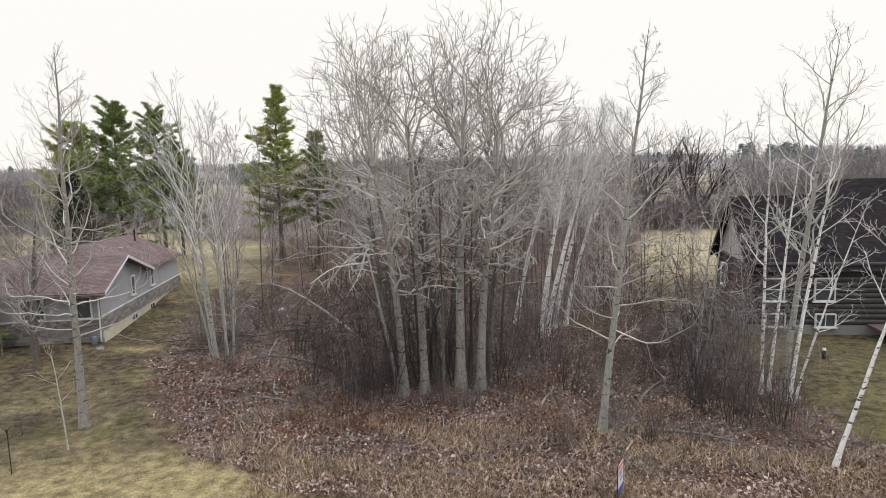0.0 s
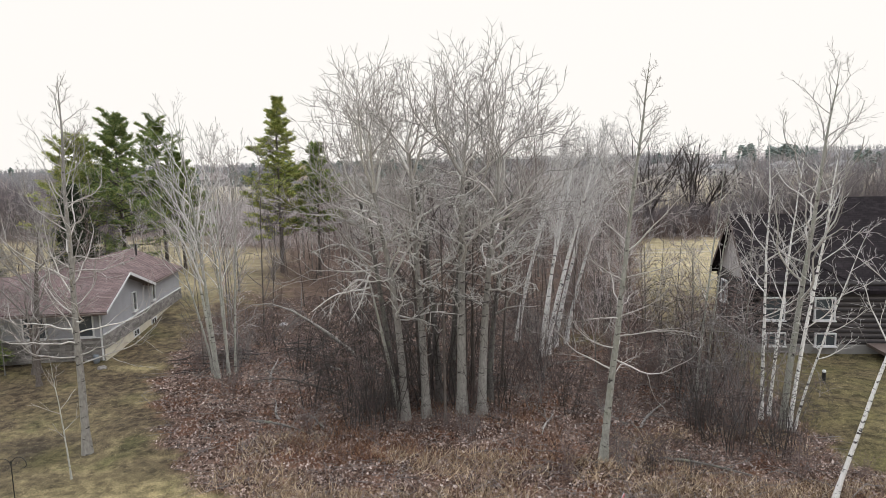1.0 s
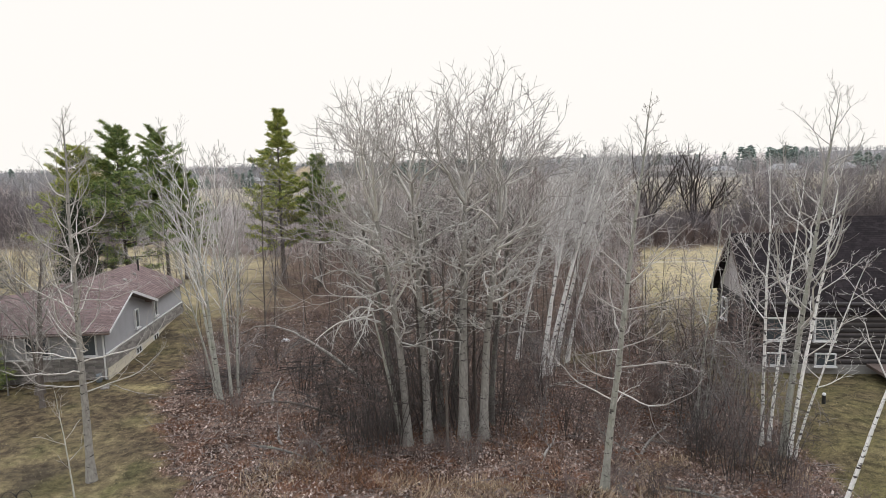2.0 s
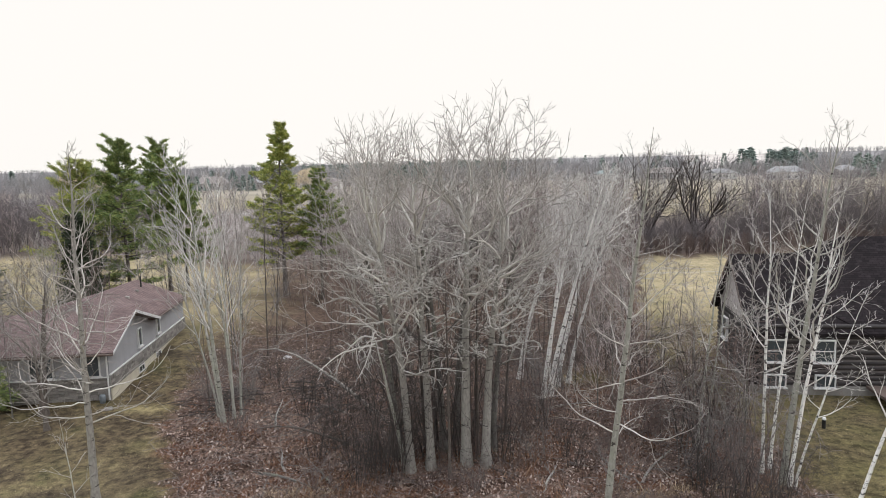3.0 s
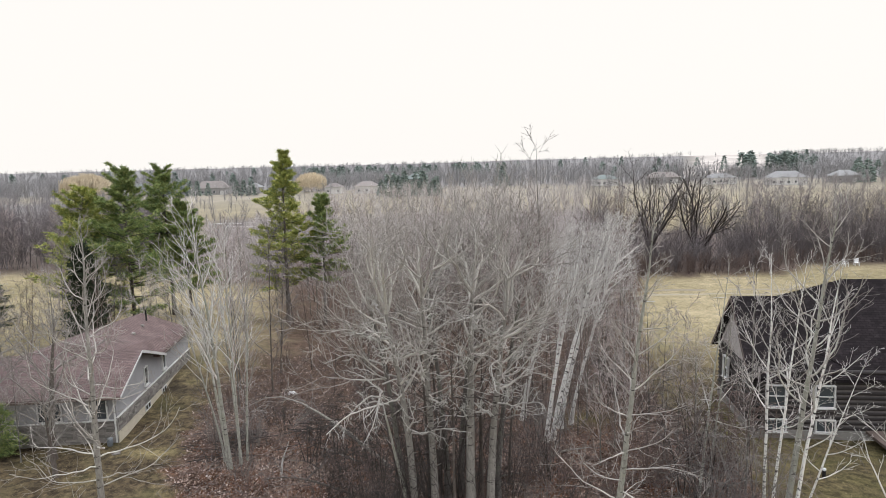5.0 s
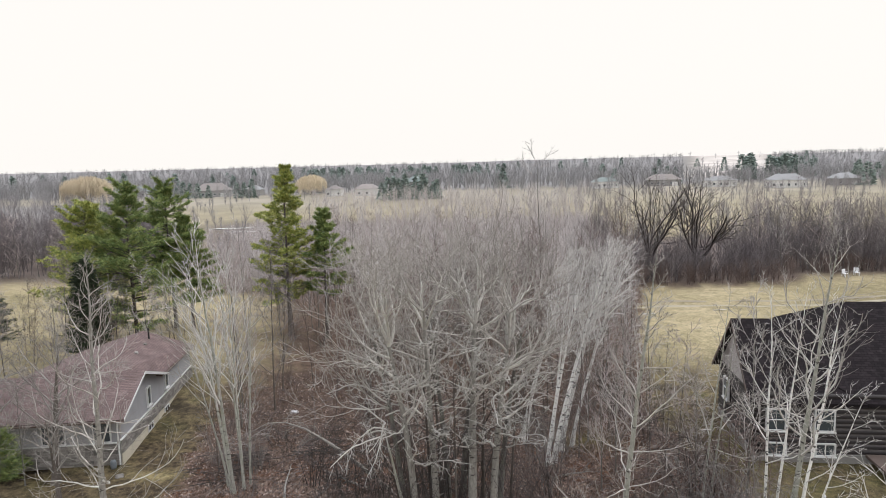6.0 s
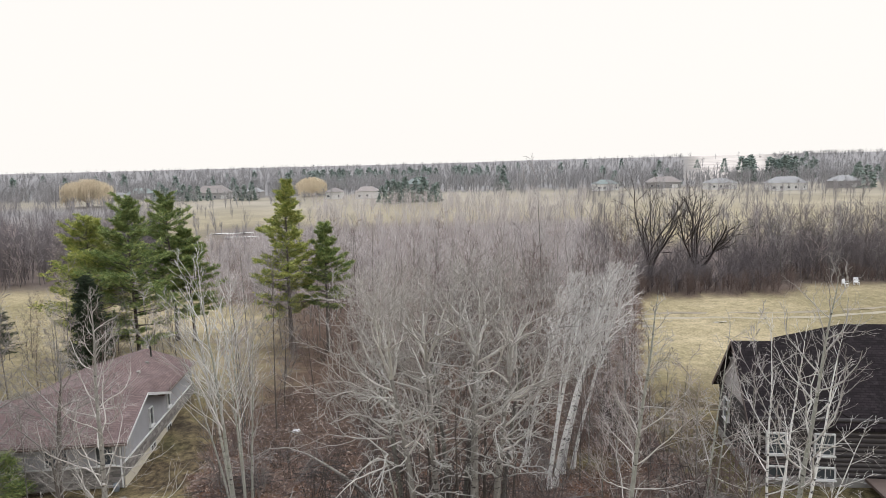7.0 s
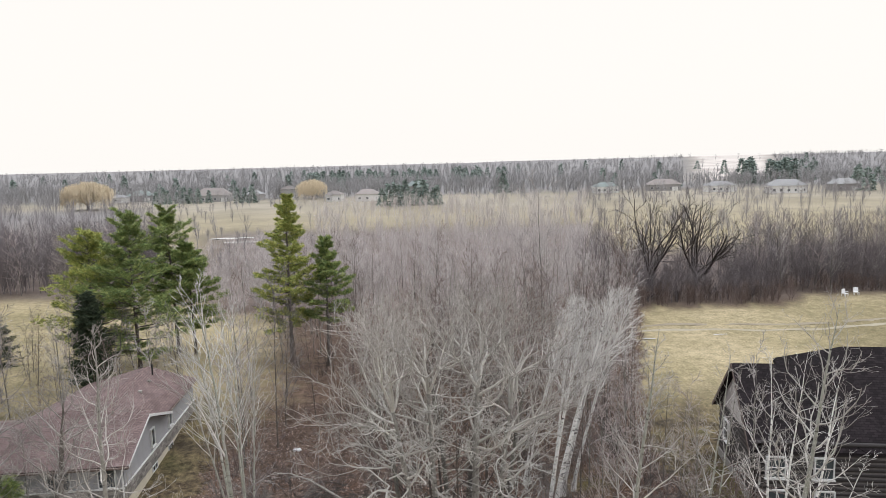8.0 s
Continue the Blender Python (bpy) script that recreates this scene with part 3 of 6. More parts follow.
def log_house():
    M = pose(16.68, 34.7, 0.0, 0, 0, -7.5)
    top = thing("log_house", "dark log house with boarded gable and steep dark roof", "house", M)
    L, W, Z, RZ, RY = 15.0, 6.9, 3.6, 7.2, 3.45
    front = part("wall", a_box(0.1, L, 0.0, 0.2, -0.3, Z), CHINK, top, "dark log wall with dull chinking")
    side = part("wall", a_box(0.0, 0.2, 0.002, W, -0.3, Z), CHINK, top, "dark log wall with dull chinking")
    part("wall", a_box(0.21, L, W - 0.2, W, -0.3, Z), CHINK, top)
    part("wall", a_box(L - 0.2, L - 0.002, 0.21, W - 0.21, -0.3, Z), CHINK, top)

    def log(parent, length, m, seed):
        rng = random.Random(seed)
        w = Web()
        n = 6
        w.add([Vector((length * i / n, rng.uniform(-0.015, 0.015), rng.uniform(-0.012, 0.012))) for i in range(n + 1)], [rng.uniform(0.124, 0.136) for _ in range(n + 1)], 8)
        ob = put("log", w.mesh("log"), LOG, parent)
        ob.matrix_basis = m
        return ob

    for j in range(12):
        z = 0.56 + j * 0.285
        log(front, L + 0.25, pose(-0.2, 0.088, z), j)
        log(side, W + 0.4, pose(0.088, -0.2, z, 0, 0, 90), 20 + j)
    part("foundation", a_box(-0.06, L, -0.08, -0.005, -0.3, 0.42), MORTAR, top, "grey concrete foundation")
    part("foundation", a_box(-0.08, -0.005, -0.08, W, -0.3, 0.42), MORTAR, top, "grey concrete foundation")
    gable = part("gable", prism([(0.02, 0.0, Z), (0.02, W, Z), (0.02, RY, RZ - 0.1)], (0.15, 0, 0)), BOARD, top, "gable of weathered vertical boards")
    n = 15
    for k in range(n):
        y0, y1 = W * k / n, W * (k + 1) / n - 0.02
        h = [Z + (RZ - 0.3 - Z) * (1 - abs(y - RY) / RY) for y in (y0, y1)]
        if min(h) > Z + 0.1:
            part("plank", prism([(0.0, y0, Z + 0.02), (0.0, y1, Z + 0.02), (0.0, y1, h[1]), (0.0, y0, h[0])], (-0.025 - 0.008 * (k % 2), 0, 0)), BOARD, gable)
    o = 0.45
    slope = (RZ - Z) / RY
    lo = Z - slope * 0.22
    wx, wr, wy = 6.0, 8.05, 4.3
    roof_slab("roof", [(-o, -0.22, lo), (-o, RY, RZ), (wx + 0.3, RY, RZ), (wx + 0.3, -0.22, lo)], 0.16, DARK_ROOF, top, "steep dark brown shingled roof")
    roof_slab("roof", [(-o, RY, RZ), (-o, W + 0.22, lo), (wx + 0.3, W + 0.22, lo), (wx + 0.3, RY, RZ)], 0.16, DARK_ROOF, top)
    for y0, z0, y1, z1 in ((-0.22, lo, RY, RZ), (RY, RZ, W + 0.22, lo)):
        part("bargeboard", prism([(-o - 0.002, y0, z0 + 0.01), (-o - 0.002, y1, z1 + 0.01), (-o - 0.002, y1, z1 - 0.24), (-o - 0.002, y0, z0 - 0.24)], (-0.035, 0, 0)), SOFFIT, top, "dark brown bargeboard")
    # the taller wing, hipped where it meets the main roof
    pk = (6.05, wy, wr)
    roof_slab("roof", [(wx - 2.6, 0.9, 4.62), pk, (L + 3, wy, wr), (L + 3, -0.24, lo + 0.03), (wx - 0.35, -0.24, lo + 0.03)], 0.16, DARK_ROOF, top)
    roof_slab("roof", [pk, (wx - 2.6, 7.6, 6.3), (wx - 0.35, 8.8, lo + 0.4), (L + 3, 8.8, lo), (L + 3, wy, wr)], 0.16, DARK_ROOF, top)
    roof_slab("roof", [(wx - 2.6, 7.6, 6.28), (wx - 2.6, 0.92, 4.6), (pk[0] - 0.02, wy, wr - 0.02)], 0.3, DARK_ROOF, top)
    part("porch_deck", a_box(5.6, L, -2.6, -0.3, 0.45, 0.6), SOFFIT, top, "dark wooden porch deck")
    for k in range(5):
        part("porch_post", a_box(5.7 + 2.2 * k, 5.82 + 2.2 * k, -2.55, -2.43, -0.2, 1.55), SOFFIT, top)
    for z in (1.0, 1.5):
        part("porch_rail", a_box(5.6, L, -2.56, -2.46, z, z + 0.08), SOFFIT, top)
    # windows
    for x in (0.98, 3.5):
        window(front, pose(x, -0.10, 1.78, 0, 0, 180), 1.05, 1.25, "h", deep=0.16)
        window(front, pose(x + 0.1, -0.10, 0.38, 0, 0, 180), 1.05, 0.72, "v", "basement_window", deep=0.16)
    window(side, pose(-0.10, 4.9, 1.72, 0, 0, 90), 0.95, 1.35, "h", deep=0.16)


grey_bungalow()
log_house()
# ---------------- bare trees ----------------
def level(n, sides, gnarl, up, kids=0, angle=(35, 60), k0=0.25, ratio=(0.35, 0.6), rr=0.55, tip=0.35, fall=0.6, droop=0.0):
    return dict(n=n, sides=sides, gnarl=gnarl, up=up, kids=kids, angle=angle, k0=k0, ratio=ratio, rr=rr, tip=tip, fall=fall, droop=droop)


def spur(rng, d, angle, turn):
    """A direction that leaves d by an angle, turned round it."""
    side = d.orthogonal().normalized()
    side = Matrix.Rotation(turn, 3, d) @ side
    return (d * math.cos(angle) + side * math.sin(angle)).normalized()


def limb(web, rng, p, d, length, r, lv, thin=0.004):
    s = lv[0]
    pts, rad, dirs = [p.copy()], [r], [d.copy()]
    for i in range(s["n"]):
        u = s["up"] * (0.3 + 1.4 * i / s["n"]) - s["droop"]
        d = (d + Vector((rng.gauss(0, 1), rng.gauss(0, 1), rng.gauss(0, 1))) * s["gnarl"] + Vector((0, 0, u))).normalized()
        p = p + d * (length / s["n"])
        pts.append(p)
        dirs.append(d)
        rad.append(max(thin * 0.6, r * (1 - (i + 1) / s["n"] * (1 - s["tip"]))))
    web.add(pts, rad, s["sides"])
    if len(lv) < 2:
        return
    turn = rng.random() * 6.28
    for k in range(s["kids"]):
        f = s["k0"] + (1 - s["k0"]) * (k + rng.random()) / s["kids"]
        x = min(f * s["n"], s["n"] - 1e-3)
        i = int(x)
        q = pts[i].lerp(pts[i + 1], x - i)
        turn += 2.4 + rng.uniform(-0.5, 0.5)
        cd = spur(rng, dirs[i + 1], radians(rng.uniform(*s["angle"])), turn)
        limb(web, rng, q, cd, length * rng.uniform(*s["ratio"]) * (1.15 - s["fall"] * f), max(thin, rad[i] * s["rr"]), lv[1:], thin)


def stem_line(rng, height, lean, bend, n=14, wob=0.012):
    """The line of a trunk from its foot at the origin: lean is the offset of its top, bend bows it."""
    pts = []
    ox = oy = 0.0
    for i in range(n + 1):
        f = i / n
        ox += rng.gauss(0, wob) * height / n * 3
        oy += rng.gauss(0, wob) * height / n * 3
        e = f ** (1 + bend)
        pts.append(Vector((lean[0] * e + ox * f, lean[1] * e + oy * f, height * f - 0.12 * (i == 0))))
    return pts


def stem_at(pts, f):
    x = min(f * (len(pts) - 1), len(pts) - 1.001)
    i = int(x)
    return pts[i].lerp(pts[i + 1], x - i), (pts[i + 1] - pts[i]).normalized()


def bare_tree(name, label, where, height, r, lean=(0, 0), bend=0.3, clear=0.35, limbs=14, spread=0.33, rise_deg=(35, 60), lv=None, bark=None,
              twig=None, seed=1, group="", profile=None, wob=0.012, join=False, stubs=0, category="tree", tip=0.12, flare=1.5, thin=0.008, stout=0.013):
    """A leafless tree: a trunk and its limbs, each limb with its own branches and twigs."""
    rng = random.Random(seed)
    top = thing(name, label, category, pose(where[0], where[1], rise1(*where[:2]) if len(where) < 3 else where[2]), group)
    line = stem_line(rng, height, lean, bend, wob=wob)
    n = len(line) - 1
    web = Web()
    rad = [r * ((1 - i / n) ** 0.8 * (1 - tip) + tip * 0.25) for i in range(n + 1)]
    rad[0] *= flare
    web.add(line, rad, 9)
    for _ in range(stubs):
        p, d = stem_at(line, rng.uniform(0.2, clear + 0.2))
        web.add([p, p + spur(rng, d, 1.3, rng.random() * 6.3) * rng.uniform(0.1, 0.35)], [r * 0.2, r * 0.1], 4)
    put("trunk", web.mesh("trunk"), bark, top)
    lv = lv or [level(7, 5, 0.11, 0.05, 7), level(5, 3, 0.14, 0.03, 6), level(4, 3, 0.16, 0.02)]
    turn = rng.random() * 6.28
    whole = Web()
    for k in range(limbs):
        f = clear + (0.97 - clear) * (k + rng.random()) / limbs
        p, d = stem_at(line, f)
        turn += 2.4 + rng.uniform(-0.6, 0.6)
        wide = (profile(f) if profile else math.sin(min(1, (f - clear) / (1 - clear) * 0.75 + 0.25) * math.pi) + 0.15)
        size = height * spread * wide * rng.uniform(0.75, 1.2)
        i = int(f * n)
        w = whole if join else Web()
        swing = rise_deg(f) if callable(rise_deg) else rise_deg
        limb(w, rng, p, spur(rng, d, radians(rng.uniform(*swing)), turn), max(0.4, size), min(rad[i] * 0.62, 0.012 + size * stout), lv, thin)
        if not join:
            put("branch", w.mesh("branch"), twig, top)
    if join:
        put("crown", whole.mesh("crown"), twig, top)
    return top
# ---------------- the trees of the lot ----------------
GNARLED = [level(10, 5, 0.30, 0.02, 6, (35, 75), 0.25, (0.25, 0.5), 0.7, 0.35), level(6, 4, 0.30, 0.0, 4, (35, 70), 0.25, (0.3, 0.6), 0.7), level(4, 3, 0.26, 0.0)]
UPSWEPT = [level(10, 5, 0.19, 0.13, 6, (25, 52), 0.2, (0.32, 0.6)), level(6, 3, 0.17, 0.10, 3, (25, 48), 0.25, (0.35, 0.65)), level(4, 3, 0.12, 0.05)]
VASE = [level(8, 4, 0.07, 0.05, 4, (14, 34), 0.2, (0.35, 0.65), 0.6), level(5, 3, 0.08, 0.05, 2, (15, 36), 0.25, (0.4, 0.7), 0.8), level(3, 3, 0.08, 0.03)]
SLIM = [level(8, 5, 0.07, 0.07, 5, (20, 45), 0.3, (0.3, 0.55)), level(5, 3, 0.09, 0.05, 3, (20, 42), 0.3, (0.35, 0.65)), level(4, 3, 0.10, 0.03)]
ASPEN_LV = [level(9, 5, 0.14, 0.04, 6, (25, 55), 0.22, (0.32, 0.6)), level(6, 3, 0.15, 0.05, 4, (25, 50), 0.25, (0.35, 0.65)), level(4, 3, 0.15, 0.03)]
WISPY = [level(6, 4, 0.10, 0.05, 8, (25, 50), 0.15, (0.35, 0.7)), level(5, 3, 0.13, 0.0, 5, (25, 50), 0.2, (0.35, 0.7)), level(4, 3, 0.15, 0.0)]


def fork(web, rng, p, d, length, r, depth, thin=0.009, gnarl=0.10, up=0.05, spread=(15, 36)):
    """A bough that divides again and again into two or three, with a few side twigs."""
    n = 4
    gnarl = gnarl * (1.0 if depth > 3 else 1.35)
    pts, rad = [p.copy()], [r]
    for i in range(n):
        d = (d + Vector((rng.gauss(0, 1), rng.gauss(0, 1), rng.gauss(0, 1))) * gnarl + Vector((0, 0, up))).normalized()
        p = p + d * (length / n)
        pts.append(p)
        rad.append(max(thin * 0.5, r * (1 - 0.3 * (i + 1) / n)) if depth else max(thin * 0.35, r * (1 - 0.75 * (i + 1) / n)))
    web.add(pts, rad, 5 if depth > 2 else 4 if depth else 3)
    if not depth:
        return
    turn = rng.random() * 6.283
    for k in range(3 if rng.random() < 0.3 else 2):
        turn += 3.14 + rng.uniform(-0.8, 0.8)
        fork(web, rng, p, spur(rng, d, radians(rng.uniform(*spread)), turn), length * (rng.uniform(0.70, 0.95) if depth > 2 else rng.uniform(0.5, 0.75)), max(thin, rad[-1] * rng.uniform(0.62, 0.86)), depth - 1, thin, gnarl / (1.0 if depth > 3 else 1.35), up, spread)
    i = rng.randrange(1, n)
    q = spur(rng, (pts[i + 1] - pts[i]).normalized(), radians(rng.uniform(35, 65)), rng.random() * 6.283)
    fork(web, rng, pts[i], q, length * rng.uniform(0.35, 0.7), max(thin * 0.9, rad[i] * 0.4), max(0, depth - 2), thin, gnarl, up, spread)


# the poplar clump: (foot, offset of the fork, height of the fork, radius)
for i, (x, y, lx, ly, h, r) in enumerate([
        (-1.75, 26.3, -1.0, -0.5, 9.5, 0.19), (-0.9, 26.5, -0.4, 0.1, 10.0, 0.19), (0.62, 26.8, 0.2, 0.2, 10.1, 0.23), (1.45, 26.7, 0.8, -0.2, 9.3, 0.20),
        (-0.35, 28.4, -0.8, 0.6, 9.7, 0.16), (0.25, 29.2, 0.9, 0.8, 9.7, 0.16), (-2.3, 27.6, -1.3, 0.5, 9.2, 0.15), (1.9, 28.3, 1.2, 0.4, 9.2, 0.15)]):
    rng = random.Random(40 + i)
    tree = thing("poplar_tree", "tall leafless grey poplar with wide fanning crown in a clump", "tree", pose(x, y, rise1(x, y)), "poplar clump")
    line = stem_line(rng, h, (lx, ly), 0.7, wob=0.010)
    web = Web()
    web.add(line, [r * (1.45 if k == 0 else 1.12 if k == 1 else 1.0) * (1 - 0.62 * k / 14) for k in range(15)], 10)
    for _ in range(6):
        p, d = stem_at(line, rng.uniform(0.2, 0.7))
        web.add([p, p + spur(rng, d, 1.3, rng.random() * 6.3) * rng.uniform(0.15, 0.45)], [r * 0.2, r * 0.1], 4)
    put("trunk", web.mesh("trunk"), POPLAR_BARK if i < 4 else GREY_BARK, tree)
    twig = PALE_TWIG if i not in (5, 7) else ASH_TWIG
    outward = math.atan2(ly, lx)
    # the leaders that carry the dome, and the wide boughs beneath them
    for k in range(4 if i < 4 else 3):
        web = Web()
        az = outward + k * 1.57 + rng.uniform(-0.5, 0.5)
        lean_out = rng.uniform(0.10, 0.30) if k == 3 else rng.uniform(0.4, 0.9)
        fork(web, rng, line[-1], Vector((math.cos(az) * lean_out, math.sin(az) * lean_out, 1.0)).normalized(), rng.uniform(1.2, 1.55), r * 0.40, 5, 0.0105, 0.10, 0.035, (16, 42))
        put("leader", web.mesh("leader"), twig, tree)
    for k in range(8):
        web = Web()
        f = rng.uniform(0.62, 0.97)
        p, d = stem_at(line, f)
        az = outward + rng.gauss(0, 1.5)
        fork(web, rng, p, Vector((math.cos(az), math.sin(az), rng.uniform(0.15, 0.7))).normalized(), rng.uniform(1.1, 1.7), r * 0.28, 4, 0.0105, 0.12, 0.06, (16, 42))
        put("branch", web.mesh("branch"), twig, tree)
    # crooked dead boughs below the crown
    for k in range(11 if i < 4 or i > 5 else 6):
        f = rng.uniform(0.42, 1.0)
        web = Web()
        az = rng.uniform(3.4, 6.0) if k % 2 else rng.random() * 6.283
        p, d = stem_at(line, f)
        limb(web, rng, p, Vector((math.cos(az), math.sin(az), rng.uniform(-0.1, 0.5))).normalized(), rng.uniform(1.6, 3.2), rng.uniform(0.028, 0.045), GNARLED, 0.011)
        put("branch", web.mesh("branch"), DEAD_WOOD, tree)
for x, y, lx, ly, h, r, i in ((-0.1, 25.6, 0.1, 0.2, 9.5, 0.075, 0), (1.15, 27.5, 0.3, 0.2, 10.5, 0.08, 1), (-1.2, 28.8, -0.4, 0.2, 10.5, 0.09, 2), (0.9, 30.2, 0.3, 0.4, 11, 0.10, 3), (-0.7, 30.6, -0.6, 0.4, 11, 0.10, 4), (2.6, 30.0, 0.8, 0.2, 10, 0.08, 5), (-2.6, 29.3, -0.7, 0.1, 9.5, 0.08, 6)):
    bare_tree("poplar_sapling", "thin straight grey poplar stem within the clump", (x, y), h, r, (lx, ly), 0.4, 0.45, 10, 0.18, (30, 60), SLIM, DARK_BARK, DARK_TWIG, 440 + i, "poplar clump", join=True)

# young aspens that stand alone
bare_tree("aspen_tree", "slender pale aspen with long bare side branches", (5.5, 22.3), 14.0, 0.155, (1.25, -1.0), 0.12, 0.22, 38, 0.20, lambda f: (80 - 60 * f, 116 - 78 * f), ASPEN_LV, ASPEN_BARK, PALE_TWIG, 7, stout=0.0058, thin=0.006,
          profile=lambda f: 0.95 if f < 0.5 else 0.95 - 1.75 * (f - 0.5))
bare_tree("aspen_tree", "slender grey aspen on the lawn with upswept bare branches", (-13.72, 23.8), 14.0, 0.17, (0.15, -0.3), 0.1, 0.24, 44, 0.24, lambda f: (74 - 46 * f, 98 - 56 * f), UPSWEPT, POPLAR_BARK, PALE_TWIG, 8, stout=0.0056, thin=0.0062,
          profile=lambda f: 1.0 if f < 0.5 else 1.0 - 1.75 * (f - 0.5))
bare_tree("aspen_sapling", "thin bare aspen sapling on the lawn", (-13.1, 21.6), 4.6, 0.035, (-0.5, 0.3), 0.1, 0.3, 10, 0.2, (40, 70), SLIM[1:], ASPEN_BARK, PALE_TWIG, 9, stout=0.006)
bare_tree("birch_tree", "white leaning birch trunk at the edge of the lawn", (11.84, 19.1), 9.5, 0.085, (2.7, -0.2), 0.0, 0.5, 12, 0.2, (30, 60), SLIM, BIRCH_BARK, BIRCH_TWIG, 10)
for i, (x, y, lx, ly, h, r, mat) in enumerate([(13.15, 24.7, 1.15, -0.7, 14.0, 0.155, 0), (13.3, 24.5, 1.6, -0.4, 11.8, 0.095, 1), (13.2, 25.9, 1.25, 0.1, 11.6, 0.08, 1),
                                              (12.75, 25.6, -0.3, -0.1, 12.0, 0.085, 1), (13.4, 24.3, 2.2, -0.5, 8.2, 0.06, 1), (11.0, 28.0, 0.95, -0.7, 11.5, 0.07, 0), (11.5, 28.3, 1.0, -0.4, 10.2, 0.06, 0)]):
    bare_tree("birch_tree" if mat else "aspen_tree", "white-barked birch with fine pale branches in a clump" if mat else "pale grey aspen with arching branches amid birches", (x, y), h, r, (lx, ly), 0.2,
              0.34, 22 if i == 0 else 11, 0.26 if i == 0 else 0.19, lambda f: (70 - 42 * f, 92 - 46 * f), UPSWEPT if i == 0 else SLIM, BIRCH_BARK if mat else ASPEN_BARK, BIRCH_TWIG if mat else PALE_TWIG, 60 + i, "clump before the log house",
              lambda f: 1.1 if f < 0.45 else 1.1 - 1.5 * (f - 0.45), stout=0.0075, thin=0.007)

# the leaning birches behind the clump
for i, (x, y, lx, ly, h, r) in enumerate([(4.2, 37.6, 2.6, -1.5, 12.0, 0.17), (5.1, 34.4, 2.2, -0.5, 12.2, 0.14), (5.5, 34.7, 3.2, -0.6, 12.6, 0.16), (6.15, 36.0, 3.0, -0.5, 12.4, 0.15), (6.9, 36.7, 3.4, -0.2, 12.2, 0.13),
                                          (5.9, 37.6, 1.4, 0.2, 11.5, 0.09)]):
    bare_tree("birch_tree", "white birch leaning over with a fine wispy crown", (x, y), h, r, (lx, ly), 0.25, 0.45, 20, 0.145, (16, 38), WISPY, BIRCH_BARK, BIRCH_TWIG, 80 + i, "leaning birches", stout=0.014)

# upright stems beside the bungalow
for i, (x, y, lx, ly, h, r) in enumerate([(-11.6, 32.2, -1.4, 0.3, 13.2, 0.125), (-11.8, 32.6, -2.0, 0.6, 11.8, 0.10), (-11.2, 32.7, -0.4, 0.5, 12.2, 0.08), (-12.1, 33.0, -2.8, 0.4, 10.6, 0.07), (-11.0, 33.2, 0.5, 0.6, 11.0, 0.07), (-11.5, 33.6, -1.0, 0.8, 11.8, 0.08)]):
    bare_tree("aspen_tree", "upright grey aspen of a close group with steep branches", (x, y), h, r, (lx, ly), 0.3, 0.34, 17, 0.30, (16, 38), VASE, ASPEN_BARK, BIRCH_TWIG if i < 3 else PALE_TWIG, 100 + i, "aspens by the bungalow", lambda f: 1.15 - 0.7 * f, thin=0.013, stout=0.016)
cherry = bare_tree("cherry_tree", "dark low-forked bare tree before the bungalow wall", (-21.8, 33.9), 7.6, 0.24, (0.6, 0.3), 0.2, 0.25, 16, 0.42, (25, 60), WISPY, DARK_BARK, ASH_TWIG, 120, thin=0.010)

for x, y, turn, sc in ((-25.2, 33.2, 70, 0.95), (-27.6, 36.0, 200, 1.1), (-20.4, 31.8, 130, 0.6)):
    copy_thing(cherry, pose(x, y, rise1(x, y), 0, 0, turn) @ Matrix.Scale(sc, 4))
# ---------------- evergreens ----------------
def splinters(name, centers, dirs, length, width, rng):
    """Loose narrow triangles: needles, blades and leaves."""
    n = len(centers)
    d = dirs / (np.linalg.norm(dirs, axis=1, keepdims=True) + 1e-9)
    side = np.cross(d, rng.normal(size=(n, 3)))
    side /= np.linalg.norm(side, axis=1, keepdims=True) + 1e-9
    w = (np.asarray(width) * rng.uniform(0.7, 1.3, n))[:, None] / 2
    ln = (np.asarray(length) * rng.uniform(0.7, 1.3, n))[:, None]
    v = np.stack([centers - side * w, centers + side * w, centers + d * ln], 1).reshape(-1, 3)
    return quad_mesh(name, v, np.arange(3 * n).reshape(-1, 3), smooth=False)


